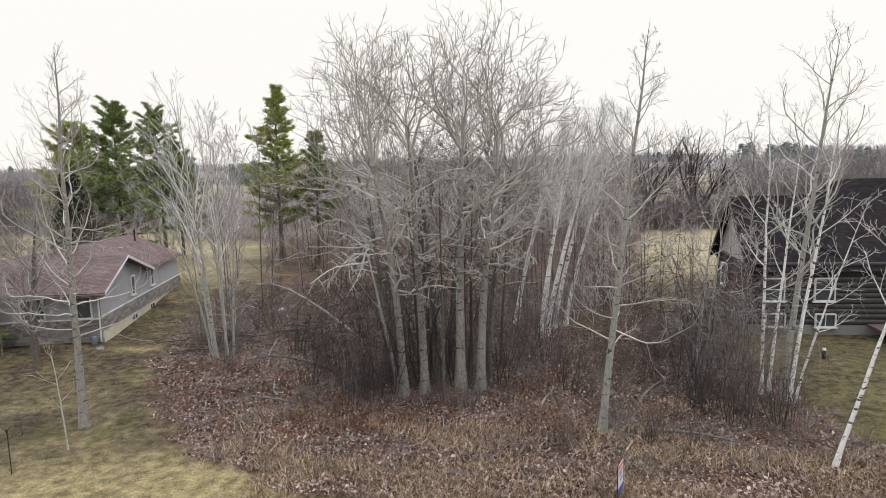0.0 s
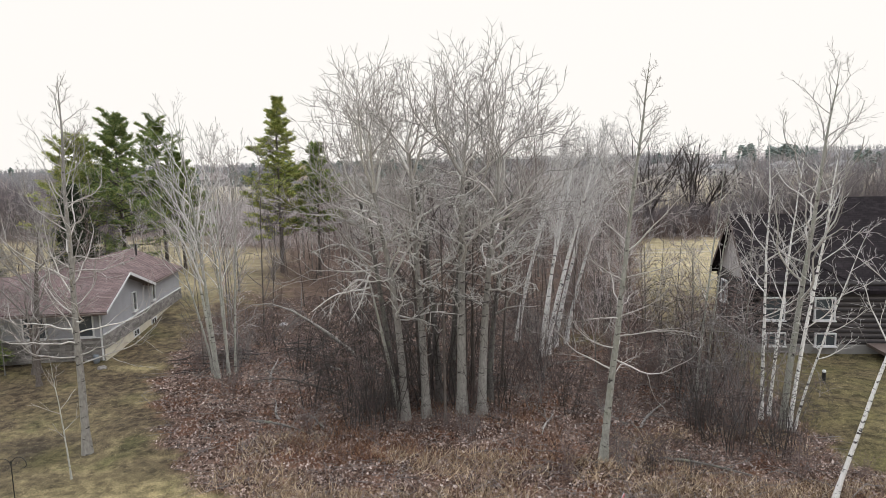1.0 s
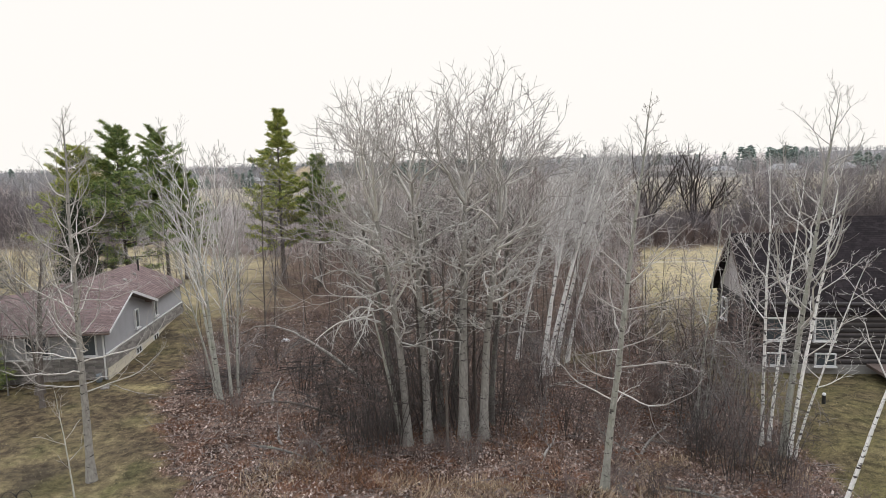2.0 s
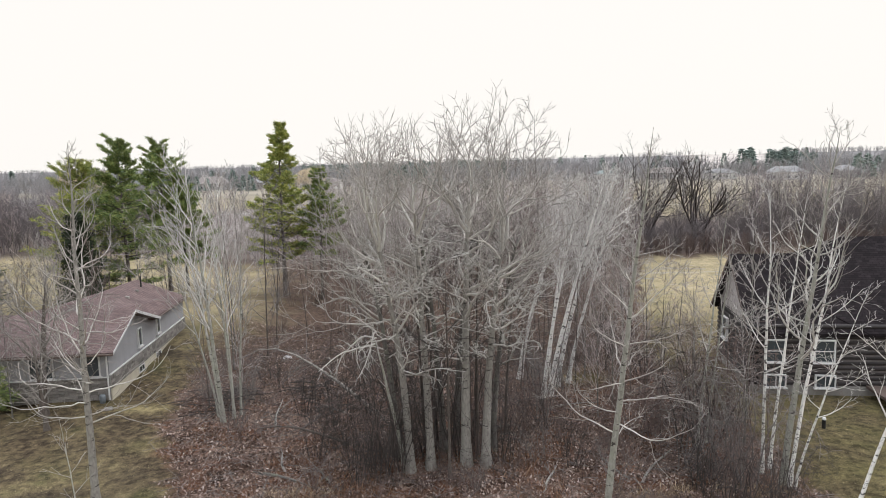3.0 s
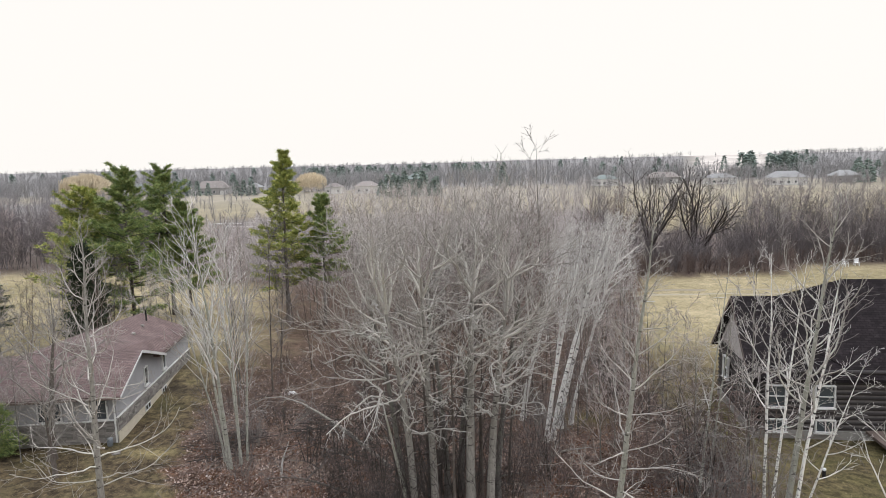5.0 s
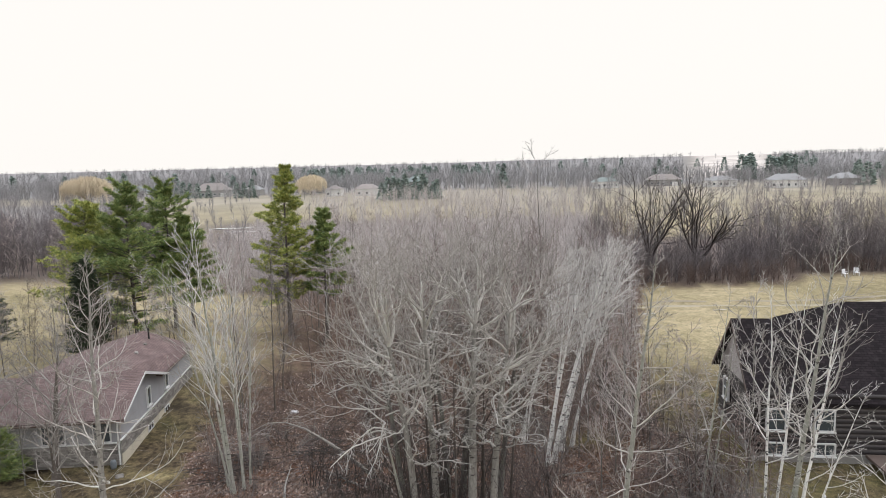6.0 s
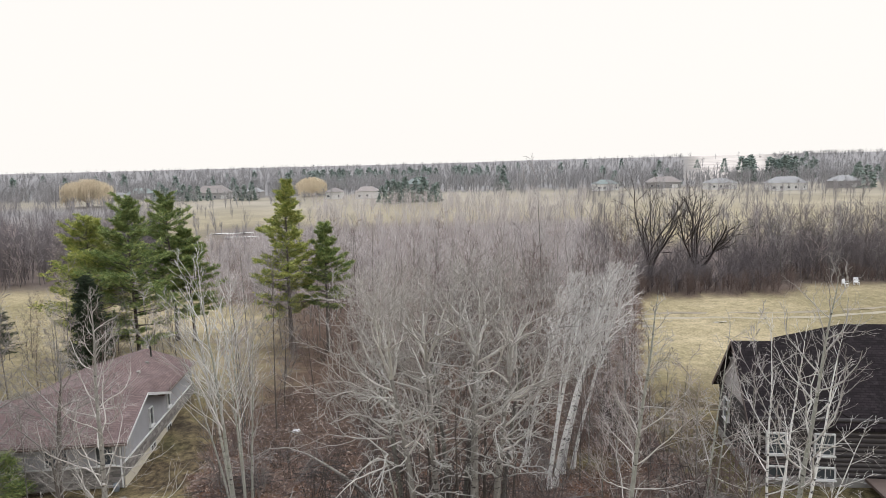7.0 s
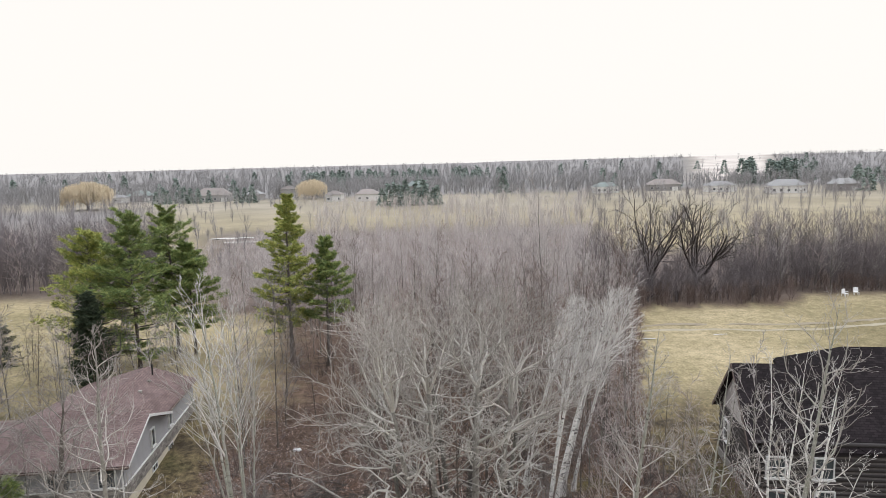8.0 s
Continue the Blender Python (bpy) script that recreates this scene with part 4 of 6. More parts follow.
def conifer(name, label, where, height, wide, start=0.25, seed=1, mat=None, gap=0.62, per=5, lift=0.12, tufts=13, needles=13, size=0.34, shape="pine", group="", category="pine tree", cross=0.045):
    """An evergreen: trunk, whorls of limbs, and needle tufts along them."""
    rng, nr = random.Random(seed), np.random.RandomState(seed)
    top = thing(name, label, category, pose(where[0], where[1], rise1(*where)), group)
    line = stem_line(rng, height, (rng.uniform(-0.4, 0.4), rng.uniform(-0.4, 0.4)), 0.2, wob=0.006)
    r = height * 0.0125
    w = Web()
    w.add(line, [r * (1.35 if i == 0 else 1) * (1 - i / 14) + 0.015 for i in range(15)], 8)
    put("trunk", w.mesh("trunk"), DARK_BARK, top)
    arms, C, D = Web(), [], []
    h = start * height
    while h < height * 0.985:
        f = (h / height - start) / (1 - start)
        for k in range(per):
            if shape == "pine":
                reach = wide * (0.30 + 0.75 * math.sin(math.pi * (0.18 + 0.72 * f))) * (1.04 - 0.70 * f) * rng.choice((rng.uniform(0.3, 0.8), rng.uniform(0.7, 1.2), rng.uniform(1.0, 1.45)))
            else:
                reach = wide * (1.0 - f) ** 0.62 * rng.uniform(0.75, 1.15) + 0.12
            p, _ = stem_at(line, min(0.99, (h + rng.uniform(-0.3, 0.3)) / height))
            az = rng.random() * 6.283
            up = lift + (0.55 * f - 0.10 * (1 - f) + rng.gauss(0, 0.12) if shape == "pine" else -0.25 * (1 - f))
            d = Vector((math.cos(az), math.sin(az), up)).normalized()
            q = p + d * reach
            tipp = q + Vector((0, 0, reach * (0.12 if shape == "pine" else 0.06)))
            arms.add([p, p.lerp(q, 0.55), tipp], [max(0.014, reach * 0.014), max(0.010, reach * 0.009), 0.004], 4)
            m = max(3, int(tufts * (0.3 + reach / wide)))
            flat = Vector((-math.sin(az), math.cos(az), 0.0))
            for j in range(m):
                if shape == "pine":
                    # flat sprays that widen towards the middle of the bough and end in a point
                    g = 0.22 + 0.8 * rng.random() ** 0.75
                    side = rng.uniform(-1, 1)
                    c = p.lerp(tipp, g) + flat * side * reach * 0.34 * (1.15 - g) ** 0.7 + d * abs(side) * 0.12 * reach + Vector((0, 0, rng.gauss(0, 0.035) * reach + 0.03))
                    C.append(c)
                    D.append(d + flat * side * 0.9)
                else:
                    g = rng.uniform(0.08, 1.0)
                    C.append(p.lerp(tipp, g) + Vector((rng.gauss(0, 1), rng.gauss(0, 1), rng.gauss(0, 0.18))) * (0.18 * reach * (1.1 - 0.7 * g)))
                    D.append(d)
        h += gap * rng.uniform(0.75, 1.25) * (1.0 - 0.35 * f)
    C, D = np.array(C), np.array(D)
    C, D = np.repeat(C, needles, 0), np.repeat(D, needles, 0)
    C = C + nr.normal(size=C.shape) * np.array([0.07, 0.07, 0.035])
    D = D * 0.5 + nr.normal(size=D.shape) * np.array([0.7, 0.7, 0.22]) + np.array([0, 0, 0.30 if shape == "pine" else -0.15])
    put("bough_wood", arms.mesh("bough_wood"), DARK_BARK, top)
    put("foliage", splinters("foliage", C, D, size, cross, nr), mat, top)
    return top


PINE_LABEL = "tall white pine with layered green and golden boughs"
NEEDLES = dict(gap=0.70, per=6, tufts=44, needles=12, size=0.30, cross=0.05)
conifer("white_pine", PINE_LABEL, (-29.2, 60.0), 14.7, 4.0, 0.12, 1, PINE, group="pines behind the bungalow", **NEEDLES)
conifer("white_pine", PINE_LABEL, (-34.0, 61.0), 12.8, 4.8, 0.10, 2, PINE_GOLD, group="pines behind the bungalow", **NEEDLES)
conifer("white_pine", "tall dark green white pine with tufted boughs", (-28.2, 66.5), 15.2, 3.7, 0.30, 3, PINE, group="pines behind the bungalow", **NEEDLES)
conifer("white_pine", "tall dark green white pine with tufted boughs", (-26.2, 66.0), 11.8, 2.8, 0.25, 4, PINE, group="pines behind the bungalow", **NEEDLES)
conifer("white_pine", "tall thin-crowned white pine amid bare trees", (-15.4, 62.2), 16.0, 3.0, 0.22, 5, PINE_GOLD, **{**NEEDLES, "tufts": 42, "gap": 0.75})
conifer("white_pine", "grey-green pine amid bare trees", (-11.9, 62.5), 12.6, 2.2, 0.35, 6, PINE, **NEEDLES)
conifer("white_cedar", "dark columnar cedar behind the bungalow", (-30.4, 54.5), 8.6, 2.3, 0.04, 7, SPRUCE, 0.34, 9, 0.8, 17, 12, 0.36, "fir", category="cedar tree")
conifer("white_cedar", "dark broad cedar at the field's edge", (-44.8, 63.0), 4.8, 2.1, 0.04, 8, SPRUCE, 0.38, 7, 0.25, 12, 11, 0.30, "fir", category="cedar tree")
conifer("juniper", "dark green juniper bush before the bungalow wall", (-24.6, 34.3), 2.9, 1.0, 0.03, 9, PINE, 0.28, 6, 0.6, 9, 10, 0.22, "fir", category="shrub", cross=0.03)

# ---------------- bare trees behind the lot ----------------
LEAN_LV = [level(4, 3, 0.10, 0.06, 5, (22, 45), 0.15, (0.35, 0.65)), level(3, 3, 0.13, 0.03, 3, (22, 45), 0.25, (0.4, 0.75)), level(2, 3, 0.14, 0.02)]
NEAR_MODELS = []
for k in range(6):
    bk, tw = ((GREY_BARK, YOUNG_TWIG), (GREY_BARK, PINK_TWIG), (DARK_BARK, RED_TWIG), (GREY_BARK, YOUNG_TWIG), (DARK_BARK, GREY_TWIG), (GREY_BARK, PINK_TWIG))[k]
    tone = ("grey", "greyish brown", "reddish brown", "grey", "dark grey", "brownish")[k]
    NEAR_MODELS.append(bare_tree("young_tree", "slim leafless " + tone + " young tree in a thicket", (-6 + 2.2 * k, 47 + 1.5 * (k % 3)), 10.0, 0.05, (0.3, 0.1), 0.3, 0.12, 16, 0.26, (20, 50), LEAN_LV, bk, tw, 300 + k, "young trees behind the lot",
                                 lambda f: 1.1 - 0.65 * f, join=True, thin=0.014))
rng = random.Random(77)
count = 0
while count < 108:
    y = rng.uniform(33, 44) if rng.random() < 0.2 else rng.uniform(44, 86)
    x = rng.uniform(float(lot_edge(y)) + 1.5, float(right_edge(y)) - 1.5)
    if y < 46 and -12 < x < 4.0 and rng.random() < 0.8:
        continue
    k = rng.randrange(6) if y > 56 else rng.choice((2, 4, 4, 2, 0))
    sc = rng.uniform(0.62, 1.0) if y < 45 else rng.uniform(0.75, 1.2)
    copy_thing(NEAR_MODELS[k], pose(x, y, rise1(x, y), rng.uniform(-5, 5), rng.uniform(-5, 5), rng.uniform(0, 360)) @ Matrix.Scale(sc, 4))
    count += 1
for x, y, sc in ((-13.8, 41, 1.2), (-14.6, 44, 1.1), (-12.4, 44, 1.25), (-16.5, 52, 1.2), (11.4, 29.5, 0.75), (10.6, 27.4, 0.6), (9.6, 31, 0.7), (11.8, 33, 0.8), (-25.6, 33.0, 0.8), (-28, 34.5, 0.9), (-30, 50, 1.0), (-33, 47, 1.1),
                (-37, 52, 1.1), (-24.5, 52, 0.9), (13.2, 28.2, 1.1), (-23.3, 33.6, 0.7), (8.75, 60, 1.75), (9.4, 62, 1.2),
                (7.4, 31.6, 0.75), (8.6, 33.4, 0.8), (9.9, 34.6, 0.7), (11.2, 35.8, 0.85), (12.4, 37.2, 0.7), (8.0, 37.4, 0.9), (9.6, 38.8, 0.85), (11.0, 40.2, 0.9), (12.0, 41.8, 0.85), (8.9, 42.0, 1.0),
                (10.4, 43.6, 1.0), (12.8, 45.5, 0.95), (11.6, 47.5, 1.05), (13.6, 49.5, 1.0), (14.8, 53.0, 1.1), (7.0, 35.2, 0.8), (10.2, 30.6, 0.6), (12.6, 32.6, 0.65)):
    copy_thing(NEAR_MODELS[rng.randrange(6)], pose(x, y, rise1(x, y), 0, 0, rng.uniform(0, 360)) @ Matrix.Scale(sc, 4))

for _ in range(46):
    x, y = rng.uniform(-48, -22), rng.uniform(46, 62)
    if x > -24 and y < 54:
        continue
    copy_thing(NEAR_MODELS[rng.choice((0, 2, 4, 4))], pose(x, y, rise1(x, y), rng.uniform(-6, 6), rng.uniform(-6, 6), rng.uniform(0, 360)) @ Matrix.Scale(rng.uniform(0.35, 0.8), 4))

# single trees that stand out of the treelines
for k in range(34):
    x = rng.uniform(42, 84) if k < 22 else rng.uniform(-82, -46)
    y = (90.5 if x > 0 else 103) + abs(rng.gauss(0, 3)) + (0.06 * (x - 42) if x > 0 else 0)
    copy_thing(NEAR_MODELS[rng.choice((0, 1, 3, 5))], pose(x, y, rise1(x, y), rng.uniform(-5, 5), rng.uniform(-5, 5), rng.uniform(0, 360)) @ Matrix.Scale(rng.uniform(0.85, 1.25), 4))

# the dark old willows at the far edge of the field
OLD = [level(8, 6, 0.10, 0.07, 9, (25, 55), 0.2, (0.35, 0.65), 0.6), level(6, 3, 0.13, 0.05, 6, (25, 50), 0.2, (0.35, 0.6)), level(4, 3, 0.15, 0.04)]
for i, (x, y, h, sp) in enumerate([(30.2, 96.5, 5.2, 1.75), (37.2, 97.0, 5.0, 2.0)]):
    bare_tree("old_willow", "big dark many-limbed bare willow at the field's edge", (x, y), h, 0.5, (0.3, 0.2), 0.3, 0.12, 9, sp, (14, 60), OLD, DARK_BARK, DARK_TWIG, 400 + i, "old willows", lambda f: 1.0, thin=0.02, stout=0.024)


# ---------------- woods ----------------
def woods(name, label, spots, mat, seed, strokes, thick, category="woods", spread=0.34):
    """Far bare woods: for each spot a stem with upswept branches, all in one mesh."""
    rng = random.Random(seed)
    web = Web()
    for x, y, h in spots:
        z = rise1(x, y)
        lean = (rng.uniform(-0.09, 0.09) * h, rng.uniform(-0.06, 0.06) * h)
        foot, tip = Vector((x, y, z - 0.1)), Vector((x + lean[0], y + lean[1], z + h * 0.9))
        web.add([foot, foot.lerp(tip, 0.5) + Vector((rng.uniform(-0.2, 0.2), 0, 0)), tip], [thick * 1.5, thick * 1.0, thick * 0.3], 3)
        for k in range(strokes):
            f = rng.uniform(0.05, 0.75)
            p = foot.lerp(tip, f)
            az = rng.random() * 6.283
            g = rng.random()
            out = h * spread * rng.uniform(0.3, 1.0) * (1.1 - 0.7 * f)
            rise_by = h * (1.0 - f) * rng.uniform(0.25, 0.8)
            d = Vector((math.cos(az) * out, math.sin(az) * out, rise_by))
            if k % 2:
                # a side twig that starts part of the way along such a branch
                p = p + d * g * 0.7
                az += rng.uniform(-1.3, 1.3)
                d = Vector((math.cos(az) * out * 0.55, math.sin(az) * out * 0.55, rise_by * 0.6))
                web.add([p, p + d], [thick * 0.42, thick * 0.2], 3)
            else:
                web.add([p, p + d], [thick * 0.6, thick * 0.25], 3)
    return tagged(put(name, web.mesh(name), mat), label, category, kind="stuff")


rng = random.Random(5)
spots = []
while len(spots) < 560:
    x = rng.uniform(22, 105)
    y = 86 + 0.07 * abs(x - 40) + abs(rng.gauss(0, 1)) * 11 + (4 if x > 44 else 0)
    spots.append((x, y, (4.2 + 9.5 * rng.random() ** 2.0) * (0.7 if 26 < x < 42 else 1)))
woods("treeline", "bare grey-brown treeline beyond the straw field", spots, MAUVE_TWIG, 1, 56, 0.036, spread=0.44)
spots = []
while len(spots) < 260:
    x = rng.uniform(20, 100)
    spots.append((x, 84.5 + (4.6 if x > 47 else 0) + 0.06 * abs(x - 35) + 5 * rng.random() ** 1.5, rng.uniform(1.2, 3.8)))
woods("field_scrub", "reddish-brown scrub along the field's edge", spots, RED_TWIG, 2, 40, 0.03, "scrub", 0.4)
spots = []
while len(spots) < 480:
    y = 104 + abs(rng.gauss(0, 1)) * 26
    x = rng.uniform(-1.0, -0.44) * y
    spots.append((x, y, rng.uniform(6, 11.5)))
woods("treeline", "bare purple-grey treeline beyond the field", spots, MAUVE_TWIG, 3, 60, 0.042)
spots = []
while len(spots) < 330:
    y = 84 + 66 * rng.random() ** 1.4
    spots.append((rng.uniform(-0.30, 0.26) * y, y, rng.uniform(5, 9.5)))
for _ in range(80):
    y = rng.uniform(88, 135)
    spots.append((rng.uniform(-0.43, -0.28) * y, y, rng.uniform(3.5, 7)))
for _ in range(230):
    y = rng.uniform(140, 290)
    spots.append((rng.uniform(-0.20, 0.22) * y, y, rng.uniform(6, 10.5)))
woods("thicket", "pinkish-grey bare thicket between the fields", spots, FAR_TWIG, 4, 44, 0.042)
spots = []
for n, y0, y1, u0, u1, h0, h1 in ((130, 115, 190, 0.22, 0.8, 4, 8), (120, 190, 330, 0.2, 0.9, 5, 10), (130, 280, 335, 0.2, 0.9, 5, 9), (300, 130, 330, -0.95, -0.45, 6, 11), (60, 110, 330, -0.45, -0.2, 4, 8)):
    for _ in range(n):
        y = rng.uniform(y0, y1)
        spots.append((rng.uniform(u0, u1) * y, y, rng.uniform(h0, h1)))
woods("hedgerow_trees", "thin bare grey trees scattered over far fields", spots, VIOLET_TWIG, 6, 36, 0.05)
spots = []
while len(spots) < 4600:
    y = 400 + 1000 * rng.random() ** 1.8
    u = rng.uniform(-0.85, 0.85)
    if 0.365 < u < 0.50 and y > 440 and rng.random() < 0.96:
        continue
    spots.append((u * y, y, rng.uniform(8, 14)))
woods("far_woods", "hazy grey bare woods along the horizon", spots, HAZE_TINT_TWIG, 7, 15, 0.22, spread=0.42)
spots = []
while len(spots) < 420:
    y = rng.uniform(318, 450)
    u = rng.uniform(-0.85, 0.85)
    if rng.random() < 0.5 and -0.2 < u < 0.05:
        continue
    spots.append((u * y, y, rng.uniform(5, 10)))
woods("yard_trees", "hazy bare trees among the far houses", spots, HAZE_TINT_TWIG, 8, 34, 0.085, spread=0.42)


def far_firs(name, label, spots, seed, mat):
    """Far evergreens in one mesh: layered skirts of blades round each stem."""
    nr = np.random.RandomState(seed)
    C, D, S = [], [], []
    for x, y, h, w in spots:
        n = 230
        f = nr.rand(n) ** 1.3
        az = nr.rand(n) * 6.283
        rad = w * (1 - f) * nr.uniform(0.3, 1.0, n)
        C.append(np.stack([x + rad * np.cos(az), y + rad * np.sin(az), rise1(x, y) + h * (0.04 + 0.9 * f)], 1))
        D.append(np.stack([np.cos(az), np.sin(az), nr.uniform(-0.5, 0.35, n)], 1))
        S.append(np.full(n, h * 0.13))
    S = np.concatenate(S)
    return tagged(put(name, splinters(name, np.concatenate(C), np.concatenate(D), S, S * 0.7, nr), mat), label, "evergreens", kind="stuff")


rng = random.Random(9)
spots = [(-28 + 2.6 * i + rng.uniform(-1, 1), 306 + rng.uniform(-6, 6), rng.uniform(8, 14), 2.8) for i in range(11)]
spots += [(-160 + 4.2 * i, 366 + rng.uniform(-3, 3), rng.uniform(7, 10.5), 2.2) for i in range(8)]
spots += [(-112 + 4 * i, 360, rng.uniform(9, 12), 2.4) for i in range(3)]
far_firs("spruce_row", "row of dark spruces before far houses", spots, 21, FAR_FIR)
spots = [(222 + rng.uniform(-16, 22), 450 + rng.uniform(-12, 12), rng.uniform(13, 19), rng.uniform(4, 6)) for _ in range(16)]
spots += [(rng.uniform(-130, 60), rng.uniform(560, 700), rng.uniform(11, 15), 5) for _ in range(60)]
spots += [(x + rng.uniform(-3, 3), y, rng.uniform(10, 14), 4) for x, y in ((135, 420), (142, 420), (150, 425), (110, 440), (118, 440), (-182, 430), (-176, 432), (-150, 430), (-140, 436), (255, 400), (262, 395), (240, 380), (215, 330), (252, 350), (40, 400))]
spots += [(rng.uniform(-0.8, 0.8) * y, y, rng.uniform(10, 15), 4) for y in [rng.uniform(420, 900) for _ in range(45)]]
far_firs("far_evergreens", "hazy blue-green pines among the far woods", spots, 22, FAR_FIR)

# the yellow weeping willow
rng = random.Random(31)
web = Web()
base = Vector((-178, 330, rise1(-178, 330)))
for k in range(260):
    az, rr = rng.random() * 6.283, 12.5 * rng.random() ** 0.5
    p = base + Vector((rr * math.cos(az), rr * math.sin(az) * 0.8, 14.2 - 0.028 * rr * rr * 1.0 + rng.uniform(-1.4, 0.6)))
    mid = base + Vector((0.45 * rr * math.cos(az), 0.45 * rr * math.sin(az), 6.5))
    web.add([base + Vector((0, 0, 2.2)), mid, p], [0.22, 0.13, 0.07], 3)
    for j in range(5):
        q = p + Vector((rng.uniform(-1.2, 1.2), rng.uniform(-1.2, 1.2), rng.uniform(-0.8, 0.3)))
        web.add([q, q + Vector((rng.uniform(-0.6, 0.6), rng.uniform(-0.6, 0.6), -rng.uniform(3.5, 8.5)))], [0.10, 0.06], 3)
wt = thing("weeping_willow", "broad golden-twigged weeping willow in a far yard", "tree", pose(*base))
wo = put("crown", web.mesh("crown"), WILLOW, wt)
wo.matrix_basis = pose(*base).inverted()
web = Web()
web.add([Vector((0, 0, -0.1)), Vector((0, 0, 3.0))], [0.7, 0.5], 8)
put("trunk", web.mesh("trunk"), DARK_BARK, wt)
copy_thing(wt, pose(-76, 385, rise1(-76, 385), 0, 0, 70) @ Matrix.Scale(0.8, 4))
# ---------------- far houses ----------------
FAR_WALL = [rough_mat("pale_siding", (0.62, 0.61, 0.60), (0.74, 0.73, 0.715), 3, 0.3, vary=0.2, bump=0), rough_mat("grey_siding", (0.27, 0.26, 0.258), (0.36, 0.35, 0.343), 3, 0.3, bump=0)]
FAR_ROOF = [rough_mat("far_grey_roof", (0.21, 0.21, 0.215), (0.29, 0.29, 0.292), 3, 0.3, bump=0), rough_mat("far_brown_roof", (0.21, 0.185, 0.175), (0.28, 0.25, 0.238), 3, 0.3, bump=0), rough_mat("far_green_roof", (0.16, 0.19, 0.185), (0.225, 0.26, 0.25), 3, 0.3, bump=0)]


def far_house(x, y, turn, length, deep, eave, ridge, wall, roof, label, hip=True):
    top = thing("house", label, "house", pose(x, y, rise1(x, y), 0, 0, turn), "far houses")
    part("wall", a_box(-length / 2, length / 2, -deep / 2, deep / 2, -0.3, eave), FAR_WALL[wall], top)
    a, b, o = length / 2 + 0.5, deep / 2 + 0.5, (deep / 2 if hip else 0.0)
    bm = bmesh.new()
    v = [bm.verts.new(p) for p in ((-a, -b, eave), (a, -b, eave), (a, b, eave), (-a, b, eave), (-a + o, 0, ridge), (a - o, 0, ridge))]
    for f in ((0, 1, 5, 4), (2, 3, 4, 5), (1, 2, 5), (3, 0, 4), (3, 2, 1, 0)):
        bm.faces.new([v[i] for i in f])
    rf = part("roof", bm, FAR_ROOF[roof], top)
    part("chimney", a_box(a * 0.3, a * 0.3 + 0.8, 0.5, 1.3, eave, ridge + 0.9), FAR_WALL[1], rf)
    n = max(3, int(length / 3.2))
    for k in range(n):
        u = -length / 2 + length * (k + 0.5) / n
        w = part("window", a_box(u - 0.75, u + 0.75, -deep / 2 - 0.06, -deep / 2 - 0.005, 0.95, 2.25), TRIM, top)
        part("pane", a_box(u - 0.6, u + 0.6, -deep / 2 - 0.09, -deep / 2 - 0.065, 1.08, 2.12), GLASS, w)
    part("garage_door", a_box(length / 2 - 5.0, length / 2 - 1.6, -deep / 2 - 0.10, -deep / 2 - 0.065, 0.0, 2.3), FAR_WALL[0], top)


for row in [(92, 372, 4, 16, 9, 3.2, 6.4, 0, 2, "white far house with a grey-green roof"), (128, 382, -5, 22, 10, 3.2, 7.4, 1, 1, "low brown-roofed far house"),
            (150, 356, 6, 18, 10, 3.0, 6.2, 0, 0, "far house with a grey hip roof"), (172, 330, -8, 21, 10, 3.4, 7.6, 0, 0, "white far house with broad grey roofs"),
            (206, 338, 10, 16, 9, 3.2, 7.0, 1, 0, "grey far house behind bare trees"), (-40, 352, 3, 15, 9, 3.4, 6.8, 0, 1, "white far house with a brown roof"),
            (-58, 356, -6, 10, 8, 3.4, 6.2, 0, 1, "small white far house"), (-134, 386, 8, 24, 11, 3.4, 9.0, 1, 1, "big grey far house with a brown roof"),
            (-112, 390, -4, 14, 9, 3.2, 6.8, 1, 0, "grey far house beside spruces"), (-188, 412, 12, 18, 10, 3.2, 7.5, 1, 2, "far house with a grey-green roof"),
            (-15, 392, 0, 16, 10, 5.5, 9.5, 1, 2, "tall green-roofed far house"), (-196, 398, 5, 14, 8, 2.8, 5.0, 0, 0, "low white far outbuilding"),
            (-94, 404, 14, 12, 9, 5.2, 8.0, 1, 1, "two-storey grey far house")]:
    x, y, turn, length, deep, eave, ridge, *rest = row
    far_house(x, y, turn, length * 0.82, deep * 0.9, eave + 0.4, eave + (ridge - eave) * 0.75 + 0.3, *rest)
# ---------------- undergrowth ----------------
def shrub(name, label, seed, height, stems, mat, spread=0.5, kids=4, up=0.06, gnarl=0.12, droop=0.0, r=0.012, group=""):
    rng = random.Random(seed)
    lv = [level(5, 3, gnarl, up, kids, (20, 55), 0.15, (0.3, 0.6), 0.7, 0.4, droop=droop), level(3, 3, gnarl * 1.3, up * 0.5, 2, (20, 55), 0.2, (0.4, 0.8), 0.7, droop=droop), level(2, 3, gnarl, 0.0, droop=droop)]
    web = Web()
    for k in range(stems):
        az, rr = rng.random() * 6.283, rng.random() ** 0.6
        p = Vector((rr * spread * 0.55 * math.cos(az), rr * spread * 0.55 * math.sin(az), -0.05))
        d = Vector((math.cos(az) * spread * rng.uniform(0.1, 1), math.sin(az) * spread * rng.uniform(0.1, 1), 1)).normalized()
        limb(web, rng, p, d, height * rng.uniform(0.55, 1.15), r * rng.uniform(0.7, 1.3), lv, 0.006)
    return tagged(put(name, web.mesh(name), mat), label, "shrub", group)


